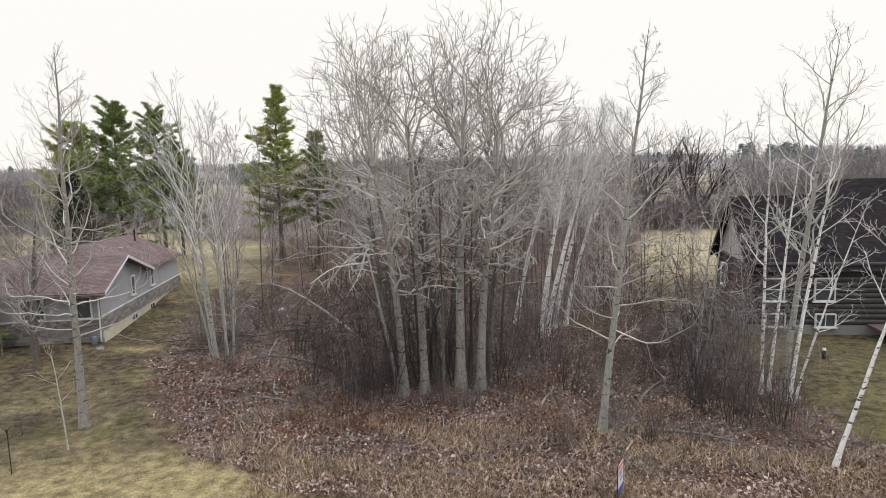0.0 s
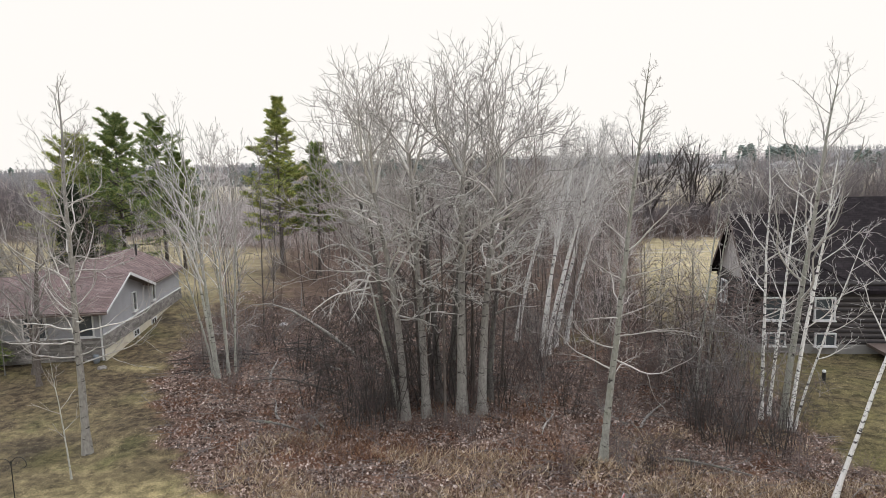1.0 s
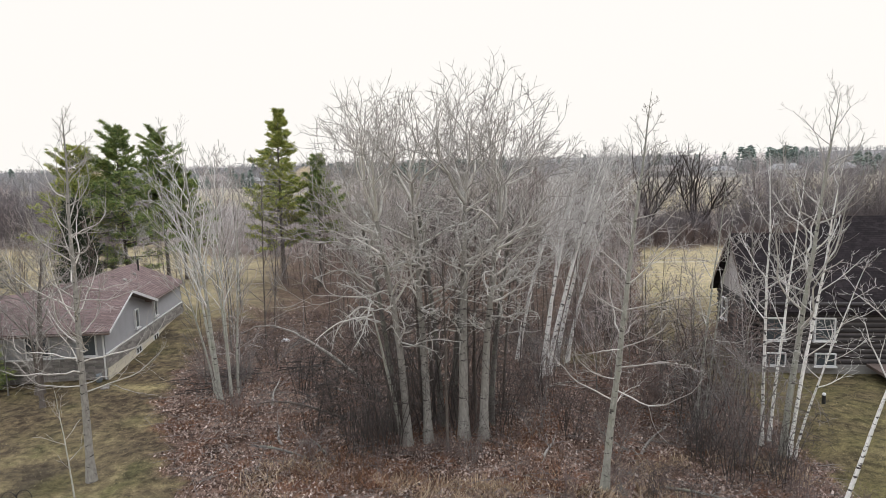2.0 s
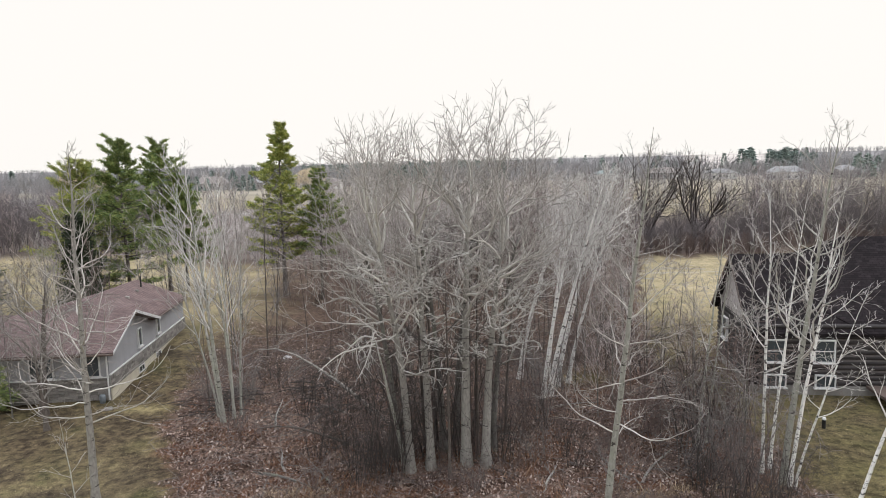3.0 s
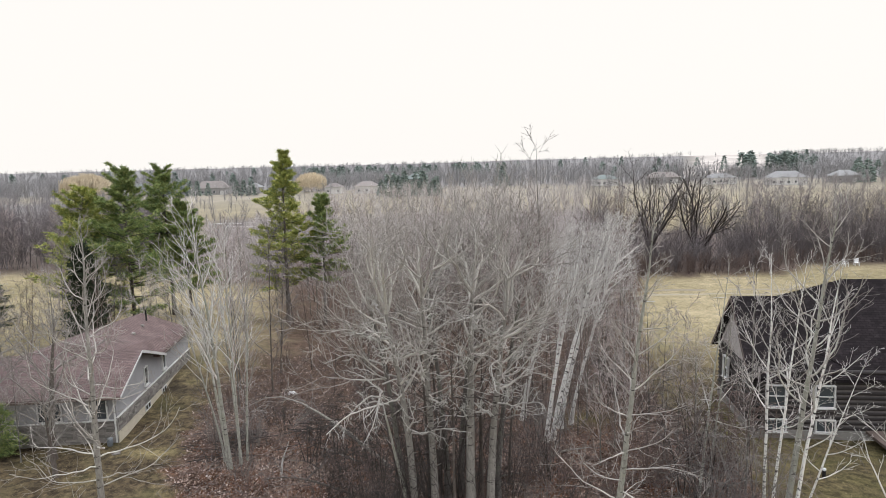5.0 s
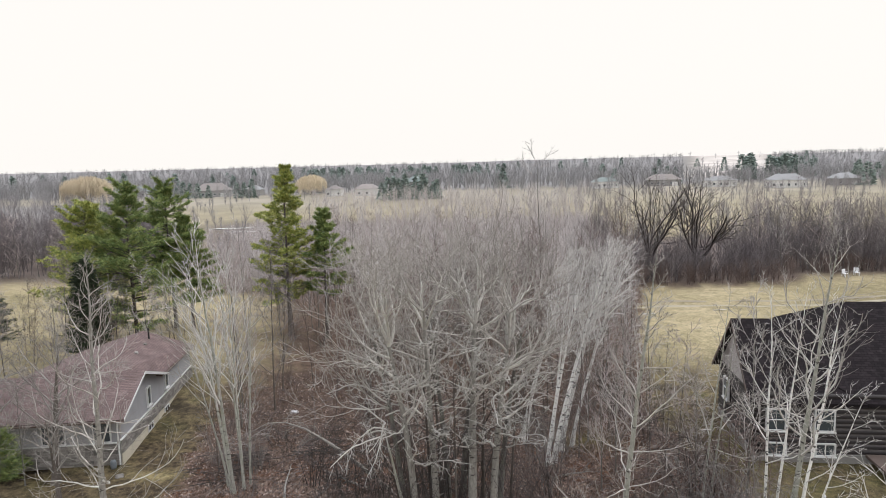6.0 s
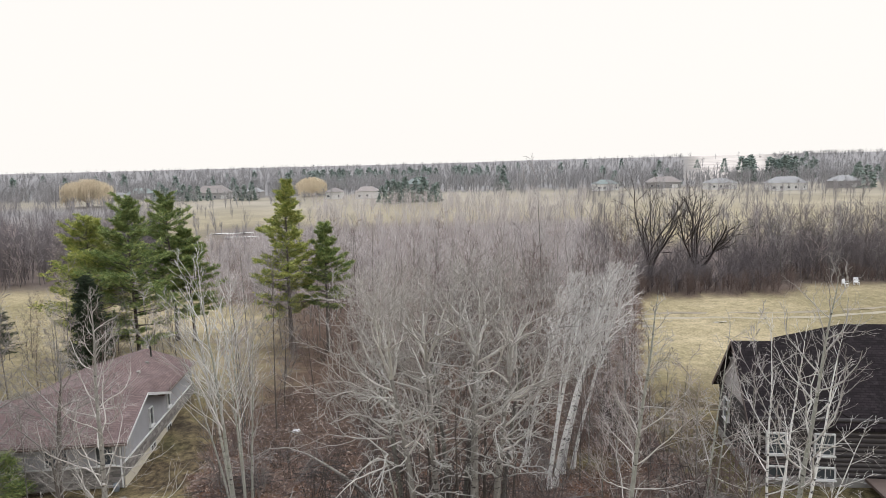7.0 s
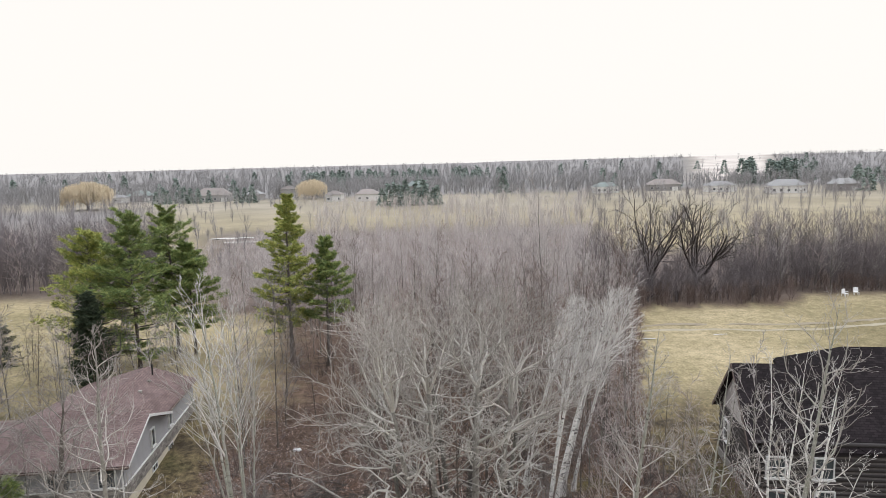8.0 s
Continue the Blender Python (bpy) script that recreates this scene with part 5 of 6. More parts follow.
SHRUBS = [shrub("brush", "bare brown brush with thin upright stems", 500, 1.7, 14, RED_TWIG, 0.7, group="brush on the lot"),
          shrub("brush", "bare grey brush with twiggy stems", 501, 2.0, 12, GREY_TWIG, 0.6, group="brush on the lot"),
          shrub("brush", "low tangled reddish-brown brush", 502, 1.2, 16, RED_TWIG, 1.0, gnarl=0.2, group="brush on the lot"),
          shrub("brush", "dark bare brush with fine twigs", 503, 2.3, 12, DARK_TWIG, 0.5, group="brush on the lot")]


def tangle(label, seed, height, wide, mat, poles=9, strands=60):
    """Bare vines: a few leaning poles, and strands that climb and hang between them."""
    rng = random.Random(seed)
    web = Web()
    tops = []
    for k in range(poles):
        az, rr = rng.random() * 6.283, wide * rng.random() ** 0.6
        p = Vector((rr * math.cos(az), rr * math.sin(az), -0.05))
        d = Vector((rng.gauss(0, 0.16), rng.gauss(0, 0.16), 1)).normalized()
        pts = [p]
        for j in range(7):
            d = (d + Vector((rng.gauss(0, 0.13), rng.gauss(0, 0.13), 0.02))).normalized()
            pts.append(pts[-1] + d * height * rng.uniform(0.7, 1.2) / 7)
        web.add(pts, [0.026 - 0.0028 * j for j in range(8)], 4)
        tops.append(pts)
    for k in range(strands):
        line = rng.choice(tops)
        p = line[rng.randrange(2, 8)].copy()
        d = Vector((rng.gauss(0, 1), rng.gauss(0, 1), rng.uniform(-0.2, 0.6))).normalized()
        pts = [p]
        step = rng.uniform(0.16, 0.36)
        for j in range(7):
            d = (d + Vector((rng.gauss(0, 0.33), rng.gauss(0, 0.33), -0.17 + rng.gauss(0, 0.2)))).normalized()
            q = pts[-1] + d * step
            q.z = max(q.z, 0.02)
            pts.append(q)
        web.add(pts, [0.011 - 0.0008 * j for j in range(8)], 3)
        for m in range(3):
            i = rng.randrange(1, 8)
            e = pts[i] + Vector((rng.gauss(0, 0.25), rng.gauss(0, 0.25), rng.gauss(-0.05, 0.25)))
            e.z = max(e.z, 0.02)
            web.add([pts[i], pts[i].lerp(e, 0.5) + Vector((0, 0, 0.05)), e], [0.007, 0.006, 0.004], 3)
    return tagged(put("vine_tangle", web.mesh("vine_tangle"), mat), label, "shrub", "vine tangles")


VINES = [tangle("dark tangle of bare vines climbing and hanging", 510, 4.2, 0.8, DARK_TWIG), tangle("brown tangle of bare vines climbing and hanging", 511, 3.6, 0.9, RED_TWIG),
         tangle("grey tangle of bare vines climbing and hanging", 512, 4.0, 0.9, GREY_TWIG)]


def seat(ob, x, y, turn, sc, lean=(0, 0), first=False):
    m = pose(x, y, rise1(x, y), lean[0], lean[1], turn) @ Matrix.Scale(sc, 4)
    if first:
        ob.matrix_world = m
    else:
        copy_thing(ob, m)


rng = random.Random(12)
starts = [(-6.0, 30.5), (6.6, 25.2), (-9.8, 30.0), (9.8, 23.5)]
for ob, (x, y) in zip(SHRUBS, starts):
    seat(ob, x, y, 0, 1.0, first=True)
n = 0
while n < 105:
    y = rng.uniform(19.5, 42) if rng.random() < 0.8 else rng.uniform(42, 60)
    x = rng.uniform(-15, 14)
    if x < float(lot_edge(y)) + 1.2 or x > float(right_edge(y)) - 0.6:
        continue
    if x < -3.8 and 19 < y < 34 and rng.random() < 0.88:
        continue
    if y < 22.5 and x < 5 and rng.random() < 0.75:
        continue
    k = rng.choice((0, 0, 1, 2, 2, 3)) if y < 34 else rng.choice((0, 1, 1, 3))
    seat(SHRUBS[k], x, y, rng.uniform(0, 360), rng.uniform(0.55, 1.0) if y < 27 else rng.uniform(0.8, 1.5), (rng.uniform(-8, 8), rng.uniform(-8, 8)))
    n += 1
n = 0
while n < 110:
    x, y = (rng.uniform(-13.5, -2.5), rng.uniform(33, 52)) if n < 75 else (rng.uniform(4.5, 12.5), rng.uniform(20, 40))
    if x < float(lot_edge(y)) + 0.8 or (y < 31 and x > -5.5 and n < 75):
        continue
    seat(SHRUBS[2], x, y, rng.uniform(0, 360), rng.uniform(0.35, 0.75), (rng.uniform(-25, 25), rng.uniform(-25, 25)))
    n += 1
for x, y, sc in ((-2.0, 25.5, 0.6), (-1.2, 25.4, 0.7), (-0.4, 25.8, 0.6), (0.2, 25.3, 0.75), (1.0, 25.9, 0.6), (1.7, 25.5, 0.7), (2.5, 26.1, 0.6), (-0.8, 24.8, 0.5), (0.9, 24.9, 0.5), (0.1, 27.5, 0.9), (-1.3, 27.4, 0.9)):
    seat(SHRUBS[2], x, y, rng.uniform(0, 360), sc)
seat(VINES[0], -2.7, 25.8, 0, 1.0, first=True)
seat(VINES[1], -3.4, 26.4, 40, 1.0, first=True)
seat(VINES[2], 10.4, 26.2, 10, 1.1, first=True)
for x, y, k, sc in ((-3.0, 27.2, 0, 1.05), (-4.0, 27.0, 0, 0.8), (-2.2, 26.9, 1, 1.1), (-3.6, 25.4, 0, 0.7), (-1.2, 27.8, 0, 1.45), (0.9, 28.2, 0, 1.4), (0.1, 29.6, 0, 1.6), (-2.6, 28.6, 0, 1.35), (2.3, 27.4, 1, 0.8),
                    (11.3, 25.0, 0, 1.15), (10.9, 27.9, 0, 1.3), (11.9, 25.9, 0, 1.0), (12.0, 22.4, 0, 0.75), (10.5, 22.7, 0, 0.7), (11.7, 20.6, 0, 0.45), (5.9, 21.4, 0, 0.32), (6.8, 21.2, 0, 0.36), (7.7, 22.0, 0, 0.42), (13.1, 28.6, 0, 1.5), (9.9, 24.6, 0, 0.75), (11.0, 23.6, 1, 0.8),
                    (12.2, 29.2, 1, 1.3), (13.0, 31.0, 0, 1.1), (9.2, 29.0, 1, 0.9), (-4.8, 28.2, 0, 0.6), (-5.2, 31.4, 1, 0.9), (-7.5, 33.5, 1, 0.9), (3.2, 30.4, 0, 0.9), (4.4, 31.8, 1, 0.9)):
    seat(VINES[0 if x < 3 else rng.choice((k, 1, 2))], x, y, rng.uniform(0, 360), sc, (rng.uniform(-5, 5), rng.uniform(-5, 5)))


# ---------------- leaf litter, dry grass, lawn ----------------
def scatter(n, x0, x1, y0, y1, seed, keep):
    r = np.random.RandomState(seed)
    x, y = r.uniform(x0, x1, n), r.uniform(y0, y1, n)
    k = keep(x, y, r)
    return x[k], y[k], r


LEAF = island_mat("dry_leaf", [(0.0, (0.036, 0.022, 0.017)), (0.3, (0.115, 0.076, 0.06)), (0.6, (0.235, 0.175, 0.15)), (0.9, (0.37, 0.305, 0.276)), (1.0, (0.50, 0.445, 0.415))], 0.75)
STRAW = island_mat("dry_grass", [(0.0, (0.11, 0.072, 0.046)), (0.45, (0.27, 0.20, 0.135)), (0.8, (0.46, 0.37, 0.26)), (1.0, (0.62, 0.53, 0.40))])
RUST = island_mat("rust_grass", [(0.0, (0.06, 0.026, 0.016)), (0.5, (0.15, 0.075, 0.045)), (0.85, (0.27, 0.16, 0.10)), (1.0, (0.40, 0.29, 0.195))])
TURF = island_mat("lawn_grass", [(0.0, (0.09, 0.082, 0.05)), (0.5, (0.20, 0.172, 0.105)), (0.85, (0.31, 0.27, 0.175)), (1.0, (0.16, 0.165, 0.075))])


def in_lot(x, y, r):
    lot, _ = zones(x, y)
    fall = np.interp(y, [18, 30, 44, 60], [1.0, 0.8, 0.4, 0.25])
    return r.rand(len(x)) < lot * fall


def litter():
    x, y, r = scatter(230000, -17, 15.5, 17.0, 52, 1, in_lot)
    n = len(x)
    z = rise(x, y) + 0.035 + 0.06 * r.rand(n)
    az, s = r.rand(n) * 6.283, 0.024 + 0.055 * r.rand(n) ** 2.2
    tilt = r.normal(0, 0.5, (n, 2))
    ux, uy = np.cos(az), np.sin(az)
    c = np.stack([x, y, z], 1)
    u = np.stack([ux, uy, tilt[:, 0]], 1) * s[:, None]
    v = np.stack([-uy, ux, tilt[:, 1]], 1) * s[:, None] * 0.65
    up = np.stack([np.zeros(n), np.zeros(n), s * r.uniform(0.0, 0.5, n)], 1)
    verts = np.stack([c - u, c - v + up, c + u, c + v + up], 1).reshape(-1, 3)
    me = quad_mesh("leaf_litter", verts, np.arange(4 * n).reshape(-1, 4), smooth=False)
    tagged(put("leaf_litter", me, LEAF), "curled brown and pale dry leaves covering the lot", "leaf litter", kind="stuff")


def grass(name, label, n, area, seed, keep, mat, height, width, lean=0.5, clump=1):
    x, y, r = scatter(n, *area, seed, keep)
    x, y = np.repeat(x, clump), np.repeat(y, clump)
    if clump > 1:
        x, y = x + r.normal(0, 0.10, len(x)), y + r.normal(0, 0.10, len(x))
    c = np.stack([x, y, rise(x, y) - 0.02], 1)
    d = r.normal(0, lean, (len(x), 3))
    d[:, 2] = 1.0
    tagged(put(name, splinters(name, c, d, height, width, r), mat), label, "grass", kind="stuff")


def patchy(x, y, r, f=0.9, cut=0.0):
    return np.sin(x * f + 2 * np.sin(y * f * 0.7)) + np.sin(y * f * 1.3 + x * 0.4) + r.normal(0, 0.5, len(x)) > cut


litter()


def fallen_twigs():
    x, y, r = scatter(5200, -15, 14, 19, 50, 31, in_lot)
    web = Web()
    for px_, py_ in zip(x, y):
        a, ln, rr = r.rand() * 6.283, r.uniform(0.3, 1.5), r.uniform(0.006, 0.016)
        d = Vector((math.cos(a), math.sin(a), r.uniform(-0.05, 0.22))) * ln
        p = Vector((px_, py_, rise1(px_, py_) + 0.05 + 0.1 * r.rand()))
        web.add([p, p + d * 0.5 + Vector((0, 0, r.uniform(-0.02, 0.08))), p + d], [rr, rr * 0.8, rr * 0.4], 3)
    tagged(put("fallen_twigs", web.mesh("fallen_twigs"), GREY_TWIG), "bare grey twigs strewn over the leaf litter", "twigs", kind="stuff")


fallen_twigs()
grass("dry_grass", "standing clumps of straw-brown dry grass", 1900, (-8, 13, 19.2, 24.5), 11, lambda x, y, r: in_lot(x, y, r) & patchy(x, y, r) & ~((np.abs(x) < 4.5) & (y > 23.0)), STRAW, 0.5, 0.028, 0.9, 7)
grass("rust_grass", "flattened rust-brown grass round the poplar clump", 1150, (-6.0, 4.5, 22.0, 28.0), 12, lambda x, y, r: in_lot(x, y, r) & patchy(x, y, r, 0.7, 0.2), RUST, 0.5, 0.028, 0.9, 7)
grass("rust_grass", "rust-brown ferny grass matted over the leaves", 900, (-12.5, -4.0, 25.0, 34.0), 18, lambda x, y, r: in_lot(x, y, r) & patchy(x, y, r, 0.8, 0.7), RUST, 0.34, 0.03, 1.3, 9)
grass("verge_grass", "pale dry verge grass along the road edge", 6500, (-6, 15, 15.5, 20.2), 13, lambda x, y, r: patchy(x, y, r, 1.1, -0.6), STRAW, 0.28, 0.03, 0.8, 4)
grass("lawn_grass", "short winter-dry yellow-green lawn grass", 52000, (-26, -2, 16, 42), 14, lambda x, y, r: (zones(x, y)[0] < 0.4) & (r.rand(len(x)) < np.interp(y, [17, 30, 42], [1, 0.6, 0.3])), TURF, 0.07, 0.025, 0.9)
grass("lawn_grass", "short winter-dry yellow-green lawn grass", 15000, (13, 26, 17, 42), 15, lambda x, y, r: zones(x, y)[0] < 0.4, TURF, 0.07, 0.025, 0.9)
grass("sapling_canes", "thin bare brown canes standing through the lot", 1500, (-13, 13.5, 22, 46), 16, in_lot, DARK_TWIG, 1.3, 0.014, 0.22)
grass("red_canes", "reddish bare canes standing through the lot", 1500, (-13, 13.5, 20, 46), 17, lambda x, y, r: in_lot(x, y, r) & patchy(x, y, r, 0.5), RED_TWIG, 1.0, 0.014, 0.35)
# ---------------- small things ----------------
SIGN_WHITE = rough_mat("sign_white", (0.72, 0.73, 0.76), (0.82, 0.83, 0.85), 20, 2, 0.4, 0.02)
SIGN_BLUE = rough_mat("sign_blue", (0.03, 0.07, 0.25), (0.05, 0.10, 0.32), 20, 2, 0.4, 0.02)
SIGN_RED = rough_mat("sign_red", (0.45, 0.03, 0.03), (0.55, 0.05, 0.05), 20, 2, 0.4, 0.02)
BLUE_GREY = rough_mat("blue_grey_plastic", (0.11, 0.13, 0.15), (0.19, 0.21, 0.23), 8, 1, 0.6, 0.1)


def yard_sign():
    top = thing("yard_sign", "white and blue yard sign with red stripe on a black frame", "sign", pose(4.95, 17.9, rise1(4.95, 17.9), 0, 0, 62))
    w = Web()
    for x in (-0.33, 0.33):
        w.add([Vector((x, 0, -0.15)), Vector((x, 0, 1.05))], [0.014, 0.014], 6)
    w.add([Vector((-0.36, 0, 1.05)), Vector((0.36, 0, 1.05))], [0.014, 0.014], 6)
    put("frame", w.mesh("frame"), BLACK, top, "black metal frame")
    pl = part("panel", a_box(-0.31, 0.31, -0.012, 0.012, 0.12, 1.02, bevel=0.005), SIGN_WHITE, top, "white panel")
    part("blue_band", a_box(-0.305, 0.305, -0.02, -0.0135, 0.14, 0.34), SIGN_BLUE, pl)
    part("red_band", a_box(-0.305, 0.305, -0.02, -0.0135, 0.92, 1.0), SIGN_RED, pl)
    for k, (a, b, z) in enumerate(((-0.2, 0.22, 0.78), (-0.2, 0.1, 0.68), (-0.1, 0.2, 0.52))):
        part("text_bar", a_box(a, b, -0.02, -0.0135, z, z + 0.045), SIGN_BLUE if k else SIGN_RED, pl)


def garden_hook():
    top = thing("garden_hook", "black wrought-iron double garden hook on the lawn", "garden hook", pose(-13.95, 19.9, rise1(-13.95, 19.9), 0, 0, 10))
    w = Web()
    w.add([Vector((0, 0, -0.1)), Vector((0, 0, 0.7)), Vector((0, 0, 1.5))], [0.014] * 3, 6)
    put("post", w.mesh("post"), BLACK, top)
    for s in (-1, 1):
        w = Web()
        w.add([Vector((s * (0.22 - 0.22 * math.cos(a)), 0.02 * s, 1.35 + 0.26 * math.sin(a) + (0.12 if a > 3.3 else 0) * (a - 3.3))) for a in np.linspace(0, 4.2, 14)], [0.011] * 14, 5)
        put("hook", w.mesh("hook"), BLACK, top)


def garden_light():
    top = thing("garden_light", "short black garden light with white cap on the lawn", "garden light", pose(17.6, 29.6, rise1(17.6, 29.6)))
    w = Web()
    w.add([Vector((0, 0, -0.05)), Vector((0, 0, 0.02)), Vector((0, 0, 0.42))], [0.10, 0.085, 0.085], 12)
    put("post", w.mesh("post"), BLACK, top)
    w = Web()
    w.add([Vector((0, 0, 0.42)), Vector((0, 0, 0.46)), Vector((0, 0, 0.52)), Vector((0, 0, 0.54))], [0.085, 0.09, 0.07, 0.01], 12)
    put("cap", w.mesh("cap"), SIGN_WHITE, top, "white cap")


def dead_branch(where, turn, length, height, seed, mat, label):
    """A long fallen or bowed stem that rests on the ground at its foot and arches over."""
    rng = random.Random(seed)
    top = thing("fallen_branch", label, "branch", pose(where[0], where[1], rise1(*where), 0, 0, turn))
    pts = [Vector((length * f, 0.09 * math.sin(f * 5), height * math.sin(f * 2.2) ** 1.0 - 0.03)) for f in np.linspace(0, 1, 10)]
    w = Web()
    w.add(pts, [0.075 * (1 - 0.75 * f) for f in np.linspace(0, 1, 10)], 7)
    put("stem", w.mesh("stem"), mat, top)
    for k in range(9):
        w = Web()
        p, d = stem_at(pts, rng.uniform(0.35, 0.98))
        limb(w, rng, p, spur(rng, d, radians(rng.uniform(30, 70)), rng.random() * 6.3), length * rng.uniform(0.12, 0.35), 0.018, WISPY[1:])
        put("side_branch", w.mesh("side_branch"), GREY_TWIG, top)


def leaning_trunk():
    """A bleached trunk that leans out of the vines and bows over the leaves."""
    rng = random.Random(1)
    top = thing("dead_tree", "bleached dead tree leaning out of the vines over the leaves", "dead tree", pose(-3.2, 32.0, rise1(-3.2, 32.0)))
    pts = [Vector(p) for p in ((0, 0, -0.08), (-0.9, 0.0, 0.75), (-1.8, 0.05, 1.55), (-2.7, 0.1, 2.3), (-3.6, 0.1, 2.95), (-4.5, 0.15, 3.5), (-5.5, 0.2, 3.85), (-6.4, 0.25, 3.8), (-7.1, 0.3, 3.45))]
    w = Web()
    w.add(pts, [0.115, 0.11, 0.10, 0.085, 0.065, 0.047, 0.033, 0.022, 0.012], 8)
    put("trunk", w.mesh("trunk"), POPLAR_BARK, top)
    for k in range(16):
        w = Web()
        p, d = stem_at(pts, rng.uniform(0.5, 0.98))
        limb(w, rng, p, spur(rng, d, radians(rng.uniform(30, 75)), rng.random() * 6.3), rng.uniform(0.9, 2.2), 0.022, [level(6, 4, 0.12, -0.05, 6, (25, 60), 0.2, (0.3, 0.6), droop=0.08), level(4, 3, 0.15, -0.04, 2), level(2, 3, 0.15, 0)])
        put("branch", w.mesh("branch"), GREY_TWIG, top)


def broken_trunk():
    """The leaning snag with a forked, bleached top beside the poplars."""
    top = bare_tree("snag", "leaning broken snag with bleached forked top and hanging twigs", (-2.0, 26.4), 6.8, 0.11, (-1.15, -0.5), 0.2, 0.55, 3, 0.1, (50, 80), SLIM[1:], ASPEN_BARK, PALE_TWIG, 901)
    rng = random.Random(44)
    for az, ln, up, droop in ((190, 2.6, 0.55, 0.16), (250, 3.0, 0.25, 0.20), (150, 2.2, 0.6, 0.1), (20, 1.6, 0.4, 0.12), (215, 3.4, 0.0, 0.10)):
        w = Web()
        a = radians(az)
        lv = [level(9, 5, 0.16, 0.02, 9, (35, 75), 0.2, (0.25, 0.5), droop=droop), level(5, 3, 0.2, -0.06, 4, (30, 60), 0.3, (0.3, 0.6), droop=0.08), level(3, 3, 0.2, 0, droop=0.08)]
        limb(w, rng, Vector((-0.95, -0.4, 5.5 + rng.uniform(0, 1.0))), Vector((math.cos(a), math.sin(a), up)).normalized(), ln * 0.85, 0.04, lv)
        put("branch", w.mesh("branch"), DEAD_WOOD, top)


def brush_pile(x, y, seed, n=46):
    rng = random.Random(seed)
    top = thing("brush_pile", "heap of dark cut branches on the leaf litter", "brush pile", pose(x, y, rise1(x, y)))
    w = Web()
    for k in range(n):
        p = Vector((rng.gauss(0, 0.8), rng.gauss(0, 0.6), rng.uniform(0.02, 0.55)))
        a, ln = rng.random() * 6.28, rng.uniform(0.8, 2.0)
        d = Vector((math.cos(a), math.sin(a), rng.uniform(-0.15, 0.25)))
        w.add([p - d * ln / 2, p + Vector((0, 0, 0.06)), p + d * ln / 2], [0.025, 0.02, 0.007], 4)
    put("cut_wood", w.mesh("cut_wood"), DARK_TWIG, top)


def rock(x, y, s, seed, mat, name="rock", label="grey lump of stone", category="rock"):
    rng = random.Random(seed)
    bm = bmesh.new()
    bmesh.ops.create_icosphere(bm, subdivisions=3, radius=1)
    off = Vector((rng.uniform(0, 50), rng.uniform(0, 50), 0))
    for v in bm.verts:
        v.co *= 1 + 0.35 * noise.noise(v.co * 1.4 + off)
        v.co = Vector((v.co.x * s[0], v.co.y * s[1], max(v.co.z * s[2], -0.2 * s[2])))
    ob = part(name, bm, mat, None)
    ob.matrix_world = pose(x, y, rise1(x, y) + s[2] * 0.1)
    tagged(ob, label, category)


def barrel(x, y):
    top = thing("tub", "small blue-grey plastic tub at the house corner", "tub", pose(x, y, rise1(x, y)) @ Matrix.Scale(0.55, 4))
    w = Web()
    w.add([Vector((0, 0, z)) for z in (0, 0.02, 0.25, 0.45, 0.68, 0.88, 0.9)], [0.20, 0.25, 0.29, 0.30, 0.29, 0.25, 0.02], 16)
    put("body", w.mesh("body"), BLUE_GREY, top)


def lawn_chair(x, y, turn):
    top = thing("lawn_chair", "white plastic lawn chair at the wood's edge", "chair", pose(x, y, rise1(x, y), 0, 0, turn), "lawn chairs")
    part("seat", a_box(-0.3, 0.3, -0.3, 0.3, 0.38, 0.44, bevel=0.02), SIGN_WHITE, top)
    part("backrest", a_box(-0.3, 0.3, 0.25, 0.31, 0.44, 1.0, bevel=0.02), SIGN_WHITE, top)
    for sx in (-0.26, 0.26):
        for sy in (-0.26, 0.26):
            part("leg", a_box(sx - 0.03, sx + 0.03, sy - 0.03, sy + 0.03, 0, 0.38), SIGN_WHITE, top)
        part("armrest", a_box(sx - 0.04, sx + 0.04, -0.3, 0.25, 0.62, 0.66, bevel=0.01), SIGN_WHITE, top)


yard_sign()
garden_hook()
garden_light()
broken_trunk()
leaning_trunk()
dead_branch((-4.5, 29.0), 175, 4.6, 0.9, 2, DARK_BARK, "dark fallen branch with side twigs")
dead_branch((7.2, 22.5), 330, 3.4, 0.2, 3, GREY_BARK, "grey fallen branch in the brush")
rng = random.Random(55)
for k in range(16):
    y = rng.uniform(23.5, 40)
    x = rng.uniform(float(lot_edge(y)) + 2, 8.5)
    dead_branch((x, y), rng.uniform(0, 360), rng.uniform(1.8, 4.2), rng.uniform(0.06, 0.22), 20 + k, rng.choice((DARK_BARK, GREY_BARK, POPLAR_BARK)), "bare fallen branch lying on the leaf litter")
brush_pile(-8.0, 36.5, 5)
brush_pile(-6.2, 33.0, 6, 30)
brush_pile(-12.6, 34.2, 1)
brush_pile(-12.0, 36.0, 2)
barrel(-19.4, 35.4)
rock(-10.95, 43.6, (0.30, 0.2, 0.17), 3, SIGN_WHITE, "white_bag", "small crumpled white bag among the brush", "bag")
rock(-18.6, 34.4, (0.25, 0.2, 0.16), 4, STONE)
lawn_chair(54.4, 88.2, 20)
lawn_chair(56.2, 88.6, -15)


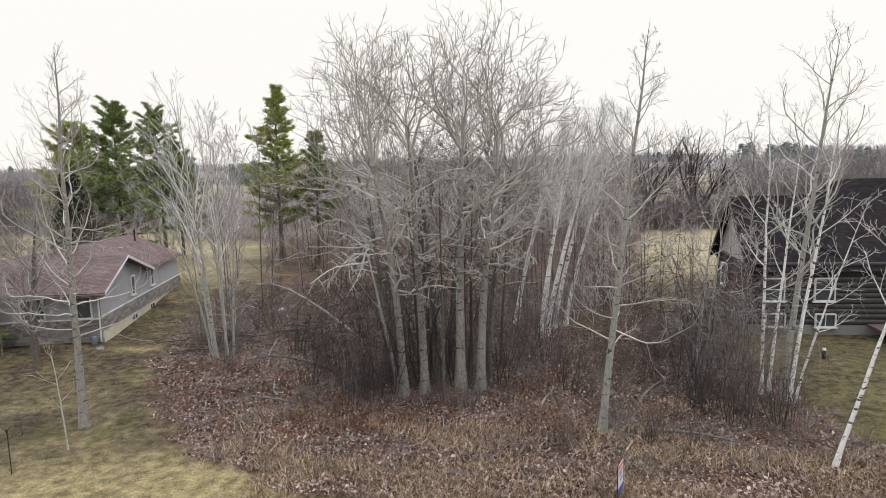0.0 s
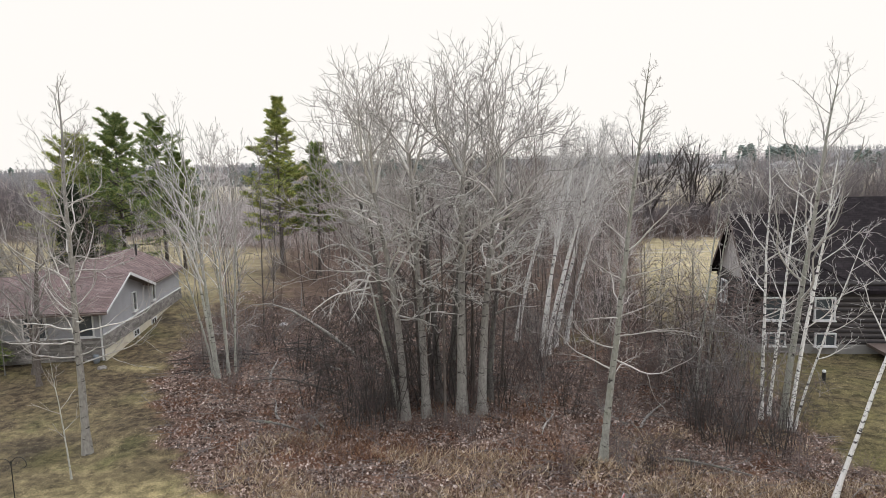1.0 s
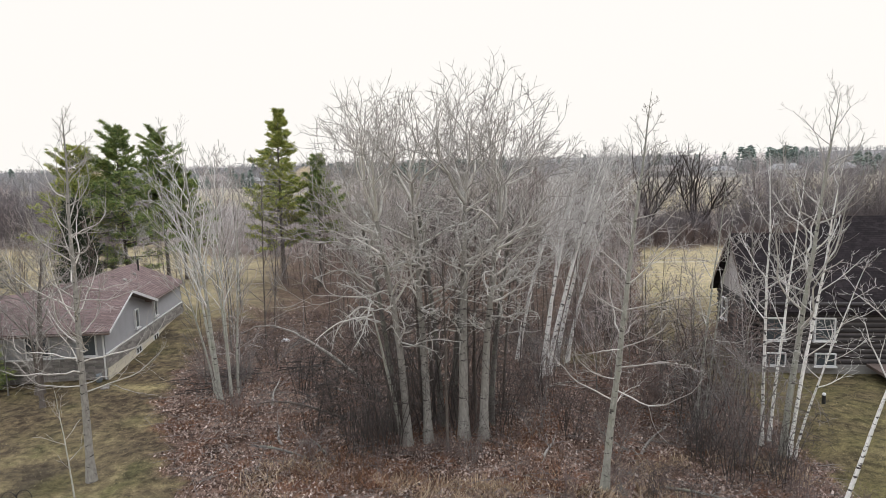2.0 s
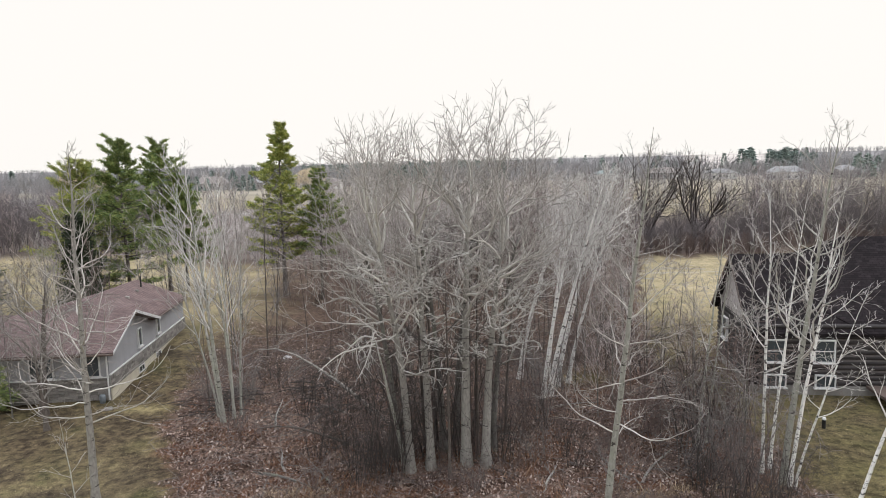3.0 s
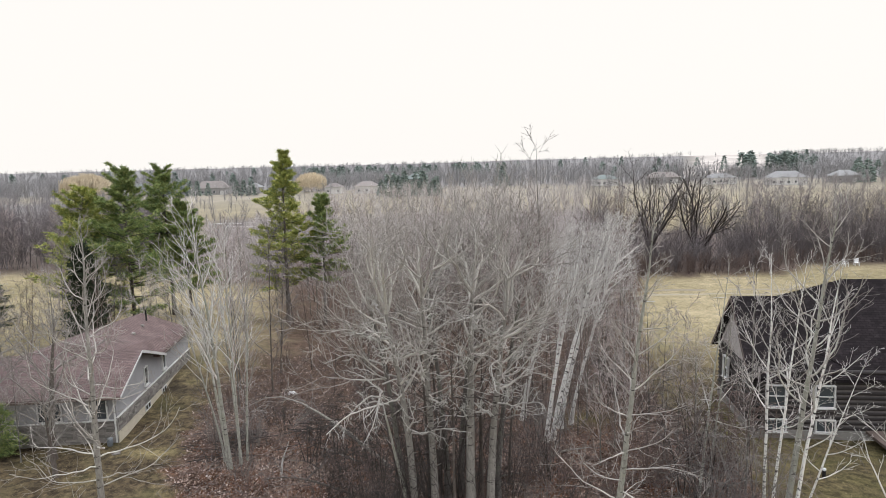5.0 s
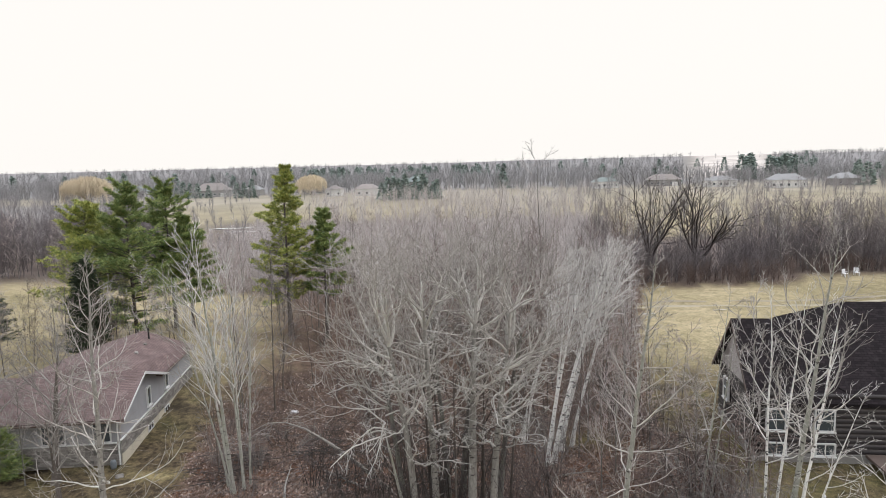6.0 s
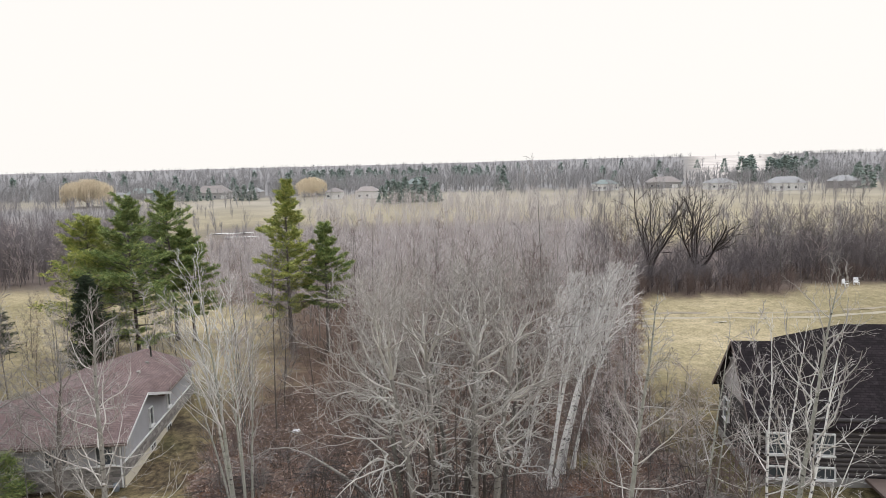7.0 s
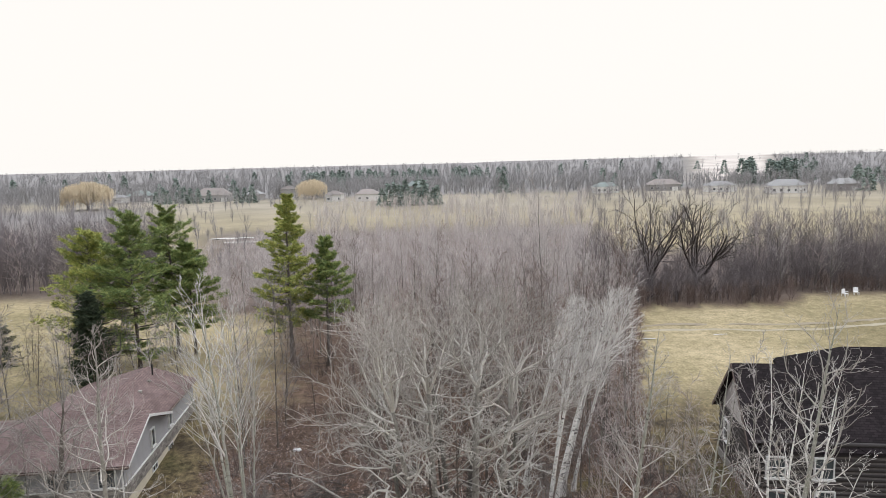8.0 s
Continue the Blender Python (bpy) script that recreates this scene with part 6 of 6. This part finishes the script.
# ---------------- the wet track across the field ----------------
TRACK = rough_mat("pale_track", (0.28, 0.245, 0.175), (0.41, 0.365, 0.275), 3, 0.6, 0.8, 0.2)
WET_RUT = rough_mat("muddy_rut", (0.15, 0.12, 0.085), (0.27, 0.23, 0.16), 3, 0.6, 0.7, 0.2)
# the white sky's reflection is painted into the water as a pale base colour
PUDDLE = rough_mat("painted_sky_water", (0.48, 0.48, 0.47), (0.60, 0.60, 0.58), 2, 0.3, 0.06, 0.0)


def strip(name, line, width, mat, label, category, lift):
    """A narrow band laid along a line on the ground, with a ragged edge."""
    r = random.Random(len(line) + int(width * 10))
    v, f = [], []
    for i, (x, y) in enumerate(line):
        w = width * r.uniform(0.6, 1.3) / 2
        v += [(x, y - w, rise1(x, y) + lift), (x, y + w, rise1(x, y) + lift)]
        if i:
            f.append((2 * i - 2, 2 * i, 2 * i + 1, 2 * i - 1))
    tagged(put(name, quad_mesh(name, np.array(v), np.array(f)), mat), label, category, kind="structure")


strip("farm_track", [(18 + 1.5 * i, 72.2 + 0.9 * math.sin(i * 0.35) + (0.10 * (i - 18) ** 1.3 if i > 18 else 0)) for i in range(34)], 0.8, TRACK, "pale wheel track worn across the straw field", "track", 0.02)
strip("farm_track", [(20 + 1.5 * i, 74.6 + 0.9 * math.sin(i * 0.35 + 0.3) + (0.10 * (i - 18) ** 1.3 if i > 18 else 0)) for i in range(33)], 0.9, WET_RUT, "dark muddy rut worn across the straw field", "track", 0.02)
strip("puddle", [(20.9 + 0.25 * i, 69.4) for i in range(7)], 0.5, PUDDLE, "shallow puddle reflecting the white sky", "puddle", 0.07)
strip("puddle", [(29.0 + 0.3 * i, 70.2) for i in range(6)], 0.25, PUDDLE, "shallow puddle reflecting the white sky", "puddle", 0.07)
strip("puddle", [(43.6 + 0.5 * i, 171) for i in range(6)], 1.6, PUDDLE, "shallow puddle reflecting the white sky", "puddle", 0.07)
strip("puddle", [(58 + 0.8 * i, 176 + 0.1 * i) for i in range(11)], 1.0, PUDDLE, "shallow puddle reflecting the white sky", "puddle", 0.07)
strip("pond", [(-66 + 1.2 * i, 181) for i in range(12)], 3.0, PUDDLE, "long shallow pond in the far field", "pond", 0.1)
strip("pond", [(-58 + 1.2 * i, 172) for i in range(9)], 2.0, PUDDLE, "long shallow pond in the far field", "pond", 0.1)
